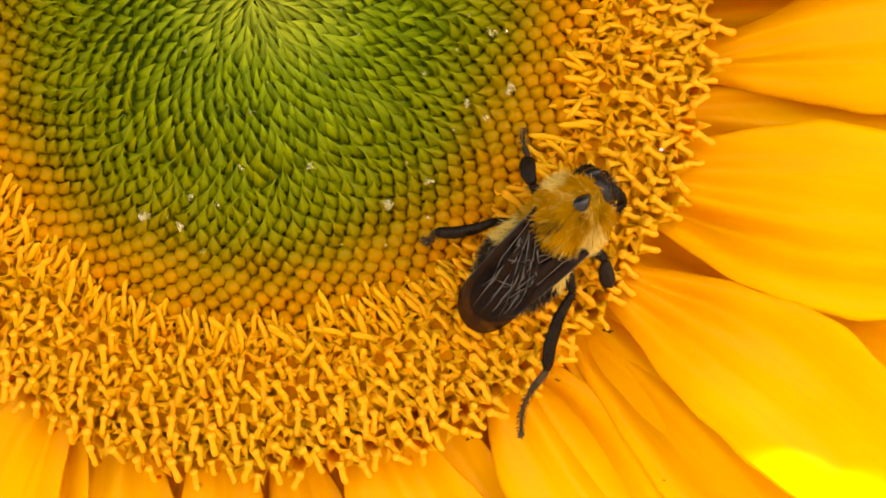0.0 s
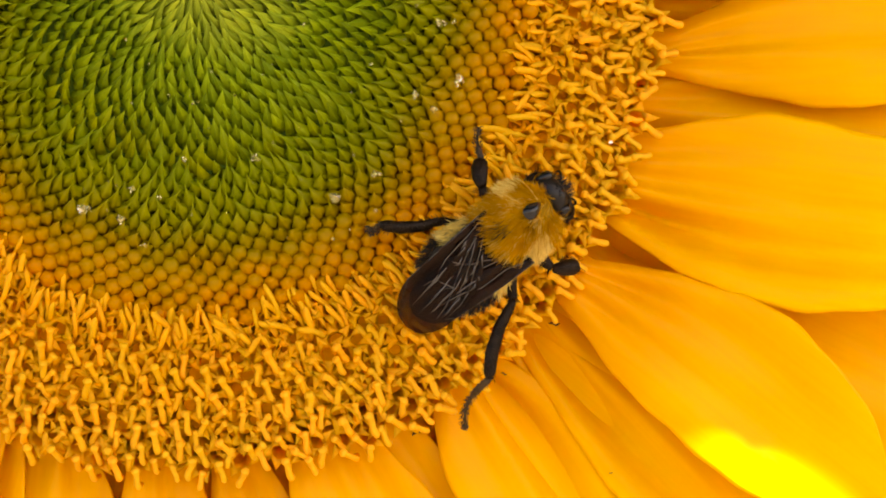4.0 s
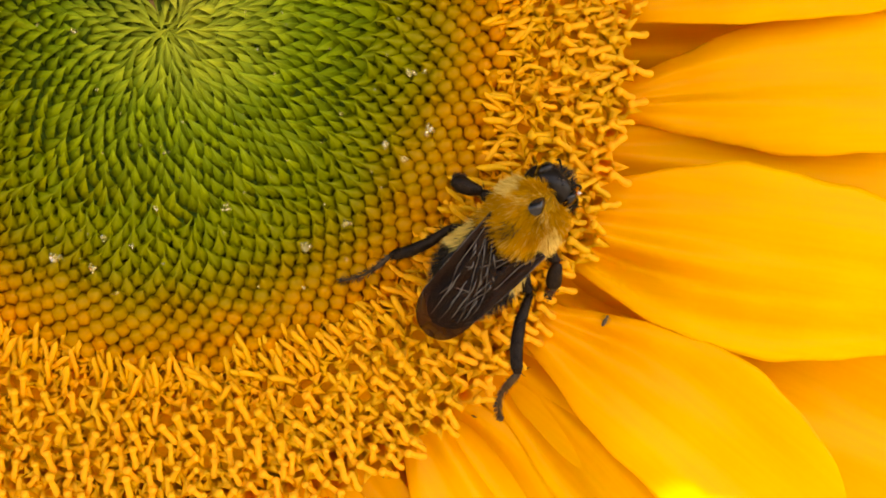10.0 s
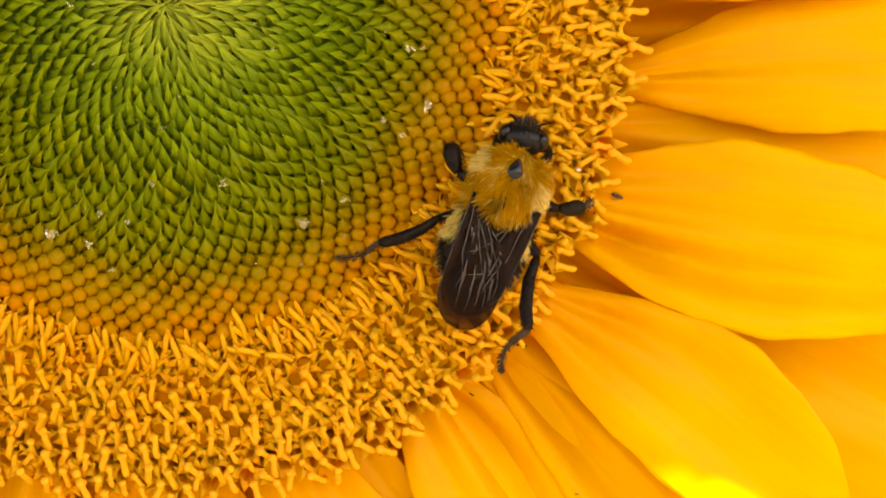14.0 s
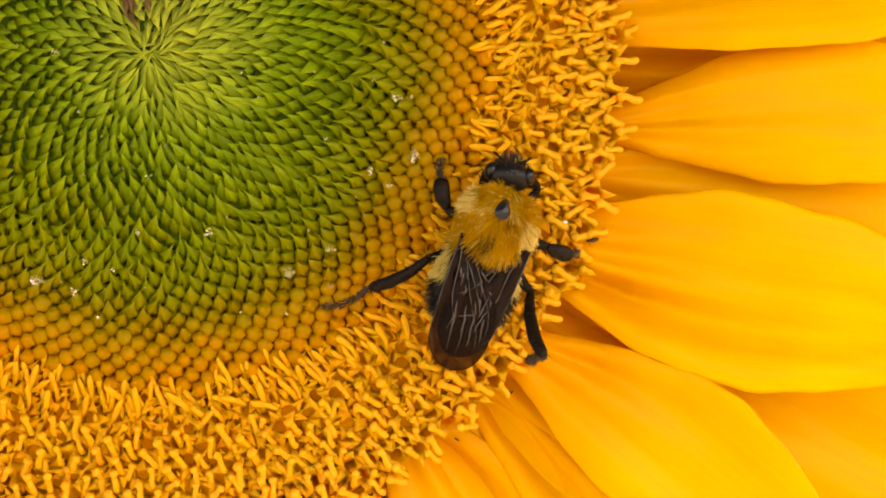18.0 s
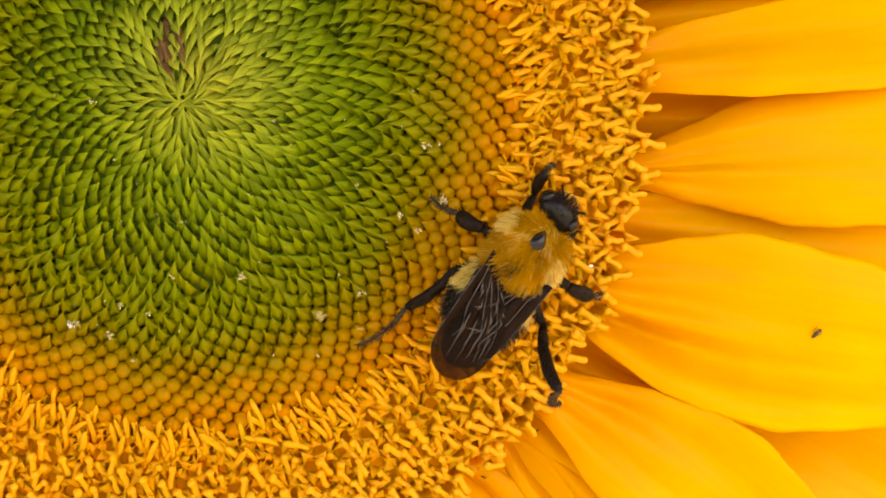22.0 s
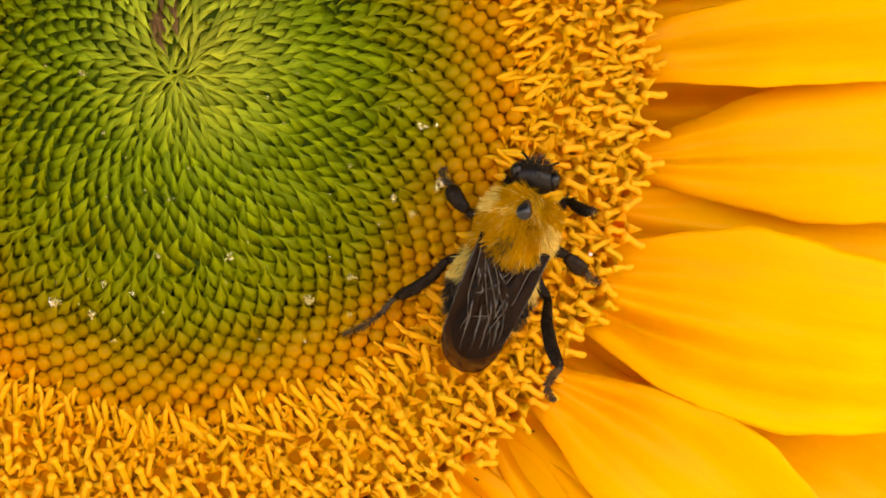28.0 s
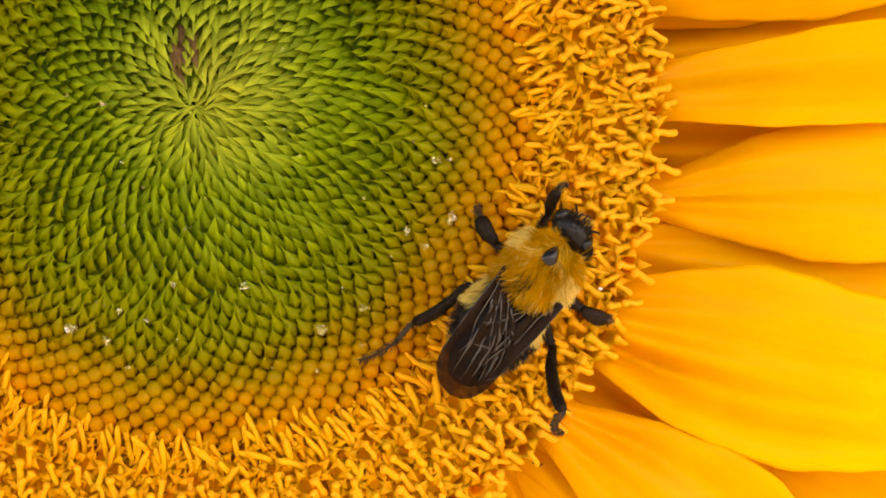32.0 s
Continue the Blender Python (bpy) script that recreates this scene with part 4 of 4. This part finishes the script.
    # short pale stubs among the inner half's veins, added in place of glints
    for _ in range(9):
        s0, t0 = rnd.uniform(0.12, 0.45), rnd.uniform(0.25, 0.9)
        s = Shape().tube([on(s0, t0), on(s0 + 0.04, t0 + 0.02), on(s0 + rnd.uniform(0.07, 0.11), t0 + rnd.uniform(-0.06, 0.08))], [0.03, 0.085, 0.02], 6, True, 0.6)
        part("wing_fold", s.mesh("wing_fold", MAT_GLINT), wing)


build_wing(-1)
build_wing(1)


# legs: hip in bee space, lengths of femur, tibia and foot, thickness, where the knee is held
LEGS = {
    "left_front": ((0.6, 1.3, 3.4), (2.2, 2.2, 2.3), 0.32, (2.3, 1.7, 2.4)),
    "right_front": ((0.6, -1.3, 3.4), (2.2, 2.2, 2.3), 0.32, (1.7, -2.2, 2.6)),
    "left_middle": ((-1.2, 1.7, 3.2), (1.8, 2.2, 2.5), 0.44, (-1.5, 3.5, 3.9)),
    "right_middle": ((-1.2, -1.7, 3.2), (2.2, 1.9, 2.3), 0.42, (-1.7, -4.0, 3.9)),
    "left_hind": ((-3.0, 1.6, 3.2), (2.7, 4.6, 4.9), 0.37, (-4.6, 3.7, 3.9)),
    "right_hind": ((-3.0, -1.6, 3.2), (2.8, 5.7, 7.2), 0.40, (-4.6, -3.7, 3.9)),
}


def build_leg(key):
    rnd = random.Random(len(key))
    hip, (a, b, c), thick, _ = LEGS[key]
    hind = "hind" in key
    out = []
    for name, size in (("femur", a), ("tibia", b), ("foot", c)):
        s = Shape()
        if name == "femur":
            qs, rs = (0, 0.12, 0.4, 0.75, 0.93, 1.0), (0.7, 1.1, 1.15, 0.95, 0.75, 0.6)
        elif name == "tibia":
            qs, rs = (0, 0.08, 0.35, 0.7, 0.92, 1.0), ((0.6, 0.8, 1.05, 1.2, 1.05, 0.6) if hind else (0.6, 0.85, 1.25, 1.4, 1.15, 0.6))
        else:
            qs, rs = (0, 0.05, 0.30, 0.36, 0.40, 0.52, 0.55, 0.59, 0.69, 0.72, 0.76, 0.84, 0.87, 0.95, 1.0), (0.5, 0.7, 0.62, 0.55, 0.32, 0.42, 0.4, 0.26, 0.4, 0.36, 0.24, 0.36, 0.32, 0.3, 0.2)
        if name == "foot" and key != "right_hind":
            rs = [k * 0.72 for k in rs]
        bend = 0.08 * size
        path = [(q * size, bend * math.sin(q * 3.1) * (1 if "left" in key else -1), 0.05 * math.sin(q * 6)) for q in qs]
        s.tube(path, [r * thick for r in rs], 9, True, 0.75)
        if name == "foot":
            for y in (1, -1):
                s.tube([(size * 0.97, 0, 0), (size * 1.03, 0.16 * y, 0.02), (size * 1.06, 0.26 * y, -0.12)], [0.07, 0.05, 0.015], 5)
        for _ in range(int(170 * size / 3)):
            q = rnd.uniform(0.05, 0.97)
            th = rnd.uniform(0, 6.28)
            r = thick * 0.6
            n = Vector((0, math.cos(th), math.sin(th)))
            s.hair(Vector((q * size, bend * math.sin(q * 3.1) * (1 if "left" in key else -1), 0)) + n * r * 0.7, n + Vector((0.9, 0, 0)), rnd.uniform(0.3, 0.6) * (0.6 if name == "foot" else 1.1), 0.026, Vector((0, 0, 0)))
        if key == "right_hind" and name == "foot":
            s.ball((size * 0.98, 0, 0.02), (0.34, 0.26, 0.16), 8, 10, lambda q: q * (1 + 0.2 * math.sin(5 * q.y + 3 * q.x)))
        out.append(part(name, s.mesh(name, MAT_FOOT if name == "foot" else MAT_LEG), bee, "slender brown jointed foot" if name == "foot" else "bristly black leg joint"))
    return out


legs = {key: build_leg(key) for key in LEGS}


# ---- a tiny insect wandering over the petals ----
def build_mite():
    top = thing("tiny_insect", "tiny dark brown insect crawling over the petals", "insect", FLOWER)
    s = Shape().ball((-0.15, 0, 0.22), (0.38, 0.15, 0.14), 8, 10)
    part("abdomen", s.mesh("abdomen", MAT_MITE), top)
    s = Shape().ball((0.27, 0, 0.22), (0.14, 0.12, 0.12), 6, 8)
    part("head", s.mesh("head", MAT_MITE), top)
    for x in (-0.12, 0.05, 0.2):
        for y in (1, -1):
            s = Shape().tube([(x, 0.08 * y, 0.2), (x + 0.03, 0.22 * y, 0.26), (x + 0.04, 0.36 * y, 0.0)], [0.022, 0.02, 0.012], 5)
            part("leg", s.mesh("leg", MAT_MITE), top)
    return top


mite = build_mite()


def build_crumbs():
    """Fallen scraps: brown shrivelled stamens and a pale crumb."""
    tree = petal_tree()
    rnd = random.Random(41)
    for u, v, size in ((24.3, -25.4, 0.8), (20.4, -28.9, 0.4), (13.0, -32.3, 0.7), (13.7, -32.9, 0.8), (27.8, -36.5, 0.2)):
        s = Shape()
        s.tube([(-size / 2, 0, 0.08), (-size / 6, 0.12 * size, 0.16), (size / 5, -0.05, 0.14), (size / 2, 0.1 * size, 0.08)], [0.04, 0.16 * size, 0.13 * size, 0.03], 6)
        ob = new("stamen_scrap", s.mesh("stamen_scrap", MAT_HUSK))
        ob.matrix_basis = FLOWER @ small(Matrix.Translation(Vector((u, v, surface(tree, u, v))))) @ pose(0, 0, 0, 0, 0, rnd.uniform(-40, 40))
        tagged(ob, "shrivelled dark brown stamen scrap on the flower", "scrap", "scraps on the flower")
    s = Shape().ball((0, 0, 0.2), (0.15, 0.11, 0.1), 6, 8, lambda q: q * (1 + 0.2 * math.sin(4 * q.x + 5 * q.y)))
    ob = new("pale_crumb", s.mesh("pale_crumb", MAT_CRUMB, False))
    ob.matrix_basis = FLOWER @ small(Matrix.Translation(Vector((28.4, -12.7, 1.5))))
    tagged(ob, "tiny whitish crumb caught among the florets", "crumb")


# ---- movement ----
def blend_rows(rows, t):
    """Numbers at a time between rows that begin with theirs."""
    for a, b in zip(rows, rows[1:]):
        if t <= b[0]:
            q = min(1.0, max(0.0, (t - a[0]) / (b[0] - a[0])))
            return [x + (y - x) * q for x, y in zip(a[1:], b[1:])]
    return list(rows[-1][1:])


def petal_tree():
    """The petals in flower space, to set small things down on."""
    verts, faces = [], []
    for ob in flower.children:
        if ob.name.split(".")[0] == "petal":
            n = len(verts)
            verts += [(ob.matrix_basis @ v.co) * 1000 for v in ob.data.vertices]
            faces += [[n + i for i in f.vertices] for f in ob.data.polygons]
    return BVHTree.FromPolygons(verts, faces)


def surface(tree, u, v):
    """Height of the petal there, or of the florets."""
    hit = tree.ray_cast(Vector((u, v, 30)), Vector((0, 0, -1)))[0]
    r = math.hypot(u, v)
    return hit.z if hit and r > 33 else max(1.2, hit.z if hit else 0)


def aim(p, q, up=Vector((0, 0, 1))):
    """The pose of a limb that runs along its x from p to q, mm to metres."""
    x = (q - p).normalized()
    y = up.cross(x)
    if y.length < 0.05:
        y = Vector((0, 1, 0)).cross(x).cross(x)
    y.normalize()
    z = x.cross(y)
    m = Matrix((x, y, z)).transposed().to_4x4()
    m.translation = p * 0.001
    return m


def limb(hip, held, target, sizes, side):
    """Joints of a leg from hip to target: hip, knee, ankle, toe."""
    a, b, c = sizes
    knee = hip + ((held - hip).normalized() + 0.3 * (target - hip).normalized()).normalized() * a
    gap = target - knee
    d = min(max(gap.length, abs(b - c) + 0.6), (b + c) * 0.998)
    along = gap.normalized()
    x = (b * b - c * c + d * d) / (2 * d)
    h = math.sqrt(max(0.0, b * b - x * x))
    pole = Vector((-0.15, 0.12 * side, 1.0))
    pole = (pole - along * pole.dot(along)).normalized()
    ankle = knee + along * x + pole * h
    return hip, knee, ankle, ankle + (target - ankle).normalized() * c


def motions():
    beat = [
        (0.0, 22.54, -16.42, 44.9),
        (0.5, 22.78, -16.46, 42.7),
        (1.0, 22.77, -16.57, 42.1),
        (1.5, 22.20, -16.64, 43.3),
        (2.0, 23.28, -17.26, 31.5),
        (2.5, 23.30, -16.94, 34.0),
        (3.0, 23.26, -16.92, 34.4),
        (3.5, 22.77, -17.45, 36.2),
        (5.5, 21.98, -15.66, 59.1),
        (6.0, 22.18, -14.68, 64.5),
        (6.5, 22.48, -15.15, 60.2),
        (7.0, 22.39, -15.11, 59.5),
        (7.5, 22.73, -15.05, 56.9),
        (8.0, 21.64, -14.97, 63.5),
        (8.5, 21.22, -15.28, 65.0),
        (9.0, 23.20, -13.73, 55.6),
        (9.5, 24.60, -13.46, 48.0),
        (10.0, 25.02, -13.57, 47.3),
        (10.5, 24.05, -14.18, 52.4),
        (11.0, 23.10, -13.18, 69.4),
        (11.5, 23.52, -12.81, 67.8),
        (12.0, 23.76, -12.75, 66.8),
        (12.5, 23.99, -12.64, 66.9),
        (13.0, 23.82, -12.57, 67.0),
        (13.5, 23.81, -12.50, 67.4),
        (14.0, 23.63, -12.59, 68.3),
        (14.5, 23.39, -12.21, 70.0),
        (16.5, 23.83, -10.47, 71.4),
        (17.0, 24.20, -10.79, 70.6),
        (17.5, 23.90, -10.67, 73.9),
        (18.0, 23.79, -11.50, 70.8),
        (18.5, 23.59, -10.58, 69.7),
        (19.0, 23.27, -11.68, 66.1),
        (19.5, 24.36, -11.11, 57.5),
        (20.0, 24.70, -11.04, 54.1),
        (20.5, 24.70, -10.96, 53.9),
        (21.0, 24.58, -10.90, 53.3),
        (21.5, 24.09, -10.66, 56.5),
        (22.0, 24.37, -10.49, 54.0),
        (22.5, 24.44, -10.70, 52.2),
        (23.0, 23.79, -10.76, 56.9),
        (23.5, 24.23, -10.41, 57.2),
        (24.0, 24.30, -9.94, 58.1),
        (24.5, 24.40, -10.15, 59.2),
        (25.0, 24.42, -10.24, 59.4),
        (25.5, 24.47, -10.50, 57.5),
        (27.5, 23.62, -9.73, 63.0),
        (28.0, 23.70, -9.80, 68.6),
        (28.5, 23.63, -9.96, 67.3),
        (29.0, 23.44, -9.33, 68.0),
        (29.5, 23.75, -11.83, 59.6),
        (30.0, 24.49, -10.98, 52.3),
        (30.5, 24.76, -10.66, 53.1),
        (31.0, 24.78, -10.60, 50.5),
        (31.5, 24.75, -10.60, 51.9),
        (32.0, 24.69, -10.64, 54.2),
    ]
    # where each foot stands on the flower: seconds, u, v, w
    feet = {
        "left_hind": [(0, 11.2, -18.1, 0.7), (32, 11.2, -18.0, 0.7)],
        "right_hind": [(0, 17.5, -32.6, -1.6), (7.2, 17.5, -32.0, -1.6), (7.8, 22.0, -28.7, -0.6), (13.4, 22.4, -28.5, -0.6), (14.0, 22.4, -26.7, 0.4), (14.5, 24.0, -27.0, 0.4), (16.5, 25.9, -22.6, 0.6), (32, 25.7, -22.8, 0.6)],
        "left_middle": [(0, 18.9, -10.6, 1.6), (3.5, 19.2, -11.0, 1.6), (5.5, 18.3, -9.2, 1.8), (6, 18.1, -8.8, 1.8), (7, 20.2, -11.2, 1.4), (13, 20.6, -11.7, 1.2), (14.5, 20.0, -12.0, 1.2), (16.5, 18.2, -8.4, 1.2), (17.0, 18.2, -8.1, 1.2), (18, 20.0, -8.0, 1.2),
                        (20, 20.1, -8.3, 1.2), (21, 19.6, -6.3, 1.2), (22, 16.7, -7.0, 1.5), (24, 15.8, -8.6, 1.5), (25.5, 16.3, -9.1, 1.3), (28, 18.4, -6.6, 1.2), (29, 17.9, -8.4, 1.2), (30, 19.2, -5.4, 1.2), (31, 20.0, -6.6, 1.2), (32, 20.0, -6.9, 1.2)],
        "left_front": [(0, 26.0, -14.0, 1.2), (3.5, 26.5, -15.0, 1.2), (6, 23.8, -12.2, 1.0), (9, 25.2, -11.8, 1.0), (14, 25.0, -10.0, 1.0), (19.4, 24.6, -8.8, 1.0), (20, 26.7, -4.6, 2.0), (21, 25.8, -5.4, 2.0), (23, 26.1, -5.3, 2.0), (25, 25.7, -6.9, 1.6), (28, 25.0, -7.6, 1.0), (30, 24.4, -6.3, 1.4), (32, 26.0, -5.5, 2.0)],
        "right_middle": [(0, 24.2, -21.0, 1.2), (6, 25.5, -20.7, 1.2), (10.4, 26.0, -20.0, 1.2), (11, 31.2, -18.6, 0.8), (11.5, 29.5, -16.5, 1.2), (12, 28.5, -15.7, 1.2), (13, 29.2, -14.8, 1.0), (32, 29.0, -14.6, 1.0)],
        "right_front": [(0, 27.0, -16.0, 1.2), (6, 26.5, -13.5, 1.2), (14, 27.0, -11.5, 1.2), (26, 28.0, -10.5, 1.2), (27.5, 28.6, -9.6, 1.6), (29, 28.2, -9.6, 1.6), (30, 28.0, -10.0, 1.2), (32, 28.0, -10.0, 1.2)],
    }
    # how far each fore leg is put out from under the head
    reach = {
        "left_front": [(0, 0), (19.4, 0), (20, 1), (25.5, 0.9), (28, 0), (29.5, 0), (30, 1), (32, 1)],
        "right_front": [(0, 0), (26.5, 0), (27.5, 1), (29, 1), (29.5, 0), (32, 0)],
    }
    local = {}
    for t, u, v, turn in beat:
        local[t] = small(Matrix.Translation(Vector((u, v, BEE_LIFT)))) @ pose(0, 0, 0, BEE_ROLL, BEE_PITCH, turn)
    walk(bee, [(t, FLOWER @ m) for t, m in local.items()])
    for key, pieces in legs.items():
        hip, sizes, _, held = LEGS[key]
        side = 1 if "left" in key else -1
        rows = [[], [], []]
        for t, m in local.items():
            foot = m.inverted() @ (Vector(blend_rows(feet[key], t)) * 0.001) * 1000
            if key in reach:
                out = blend_rows(reach[key], t)[0]
                foot = foot * out + Vector((2.4, 0.7 * side, 1.4)) * (1 - out)
            joints = limb(Vector(hip), Vector(held), foot, sizes, side)
            for n in range(3):
                rows[n].append((t, aim(joints[n], joints[n + 1])))
        for ob, r in zip(pieces, rows):
            walk(ob, r)
    # the small insect: seconds, u, v
    crawl = [(0, 37.5, -46.0), (3.5, 37.0, -45.0), (4.5, 35.5, -38.0), (5.5, 33.0, -31.2), (6, 33.0, -31.0), (6.5, 29.8, -28.4), (7, 27.6, -27.2), (8, 27.4, -26.4), (8.5, 28.0, -25.9), (9, 29.1, -25.1), (9.5, 30.4, -23.4), (10, 30.1, -21.9),
             (10.5, 30.6, -21.1), (11, 31.4, -20.9), (11.5, 34.2, -20.7), (12, 38.2, -19.7), (12.5, 38.7, -18.3), (13, 36.5, -16.7), (13.5, 33.7, -15.8), (14, 31.5, -14.6), (19.5, 30.6, -14.2),
             (20.5, 32.3, -15.0), (21, 35.6, -16.9), (21.5, 39.5, -17.7), (22, 45.0, -18.4)]
    crawl += [(22.5, 46.8, -16.9), (23, 46.7, -14.0), (23.5, 44.6, -12.0), (24, 41.5, -11.2), (24.5, 39.3, -11.0), (25, 35.4, -11.3), (25.5, 34.1, -11.7), (26.2, 40.0, -12.6), (27.2, 52.0, -14.0), (28, 56.0, -15.0), (32, 56.3, -15.2)]
    tree = petal_tree()
    rows, last = [], 200.0
    for (t, u, v), (_, u2, v2) in zip(crawl, crawl[1:] + [(33.0, 56.5, -15.4)]):
        want = math.degrees(math.atan2(v2 - v, u2 - u))
        step = (want - last + 180) % 360 - 180
        last += max(-80, min(80, step))
        rows.append((t, FLOWER @ small(Matrix.Translation(Vector((u, v, surface(tree, u, v))))) @ pose(0, 0, 0, 0, 0, last)))
    walk(mite, rows)
    # the added leaves shift to move the sun patch: seconds, mm aside, mm up
    for leaf in leaves:
        walk(leaf, [(t, Matrix.Translation(HEAD + Vector((dx, 0, dz)) * 0.001)) for t, dx, dz in ((0, 3.4, -1.4), (1, 3.0, -1.1), (2, 2.6, -0.8), (3.5, 1.6, -0.4), (5.5, 0.4, 0), (7, 0, 0), (9, 0.7, -0.4), (12, -0.2, -0.9), (16, 0, -1.0), (32, 0, -1.0))])
    walk(head, [(t, pose(0.0016 - 0.00002 * (dip - 12), 0, 0.0043, 0, dip, yaw)) for t, yaw, dip in ((0.0, -25, 50), (3.0, -22, 45), (5.5, -5, 14), (7.5, -8, 12), (9.5, -15, 28), (11.0, 0, 22), (14.5, 5, 18), (18.0, 8, 16), (19.0, -14, 12), (25.5, -18, 12), (27.5, 0, 12), (28.5, 6, 10), (29.5, -10, 12), (32.0, -16, 14))])


BEE_LIFT, BEE_ROLL, BEE_PITCH = 0.2, 0, 0
build_crumbs()
motions()
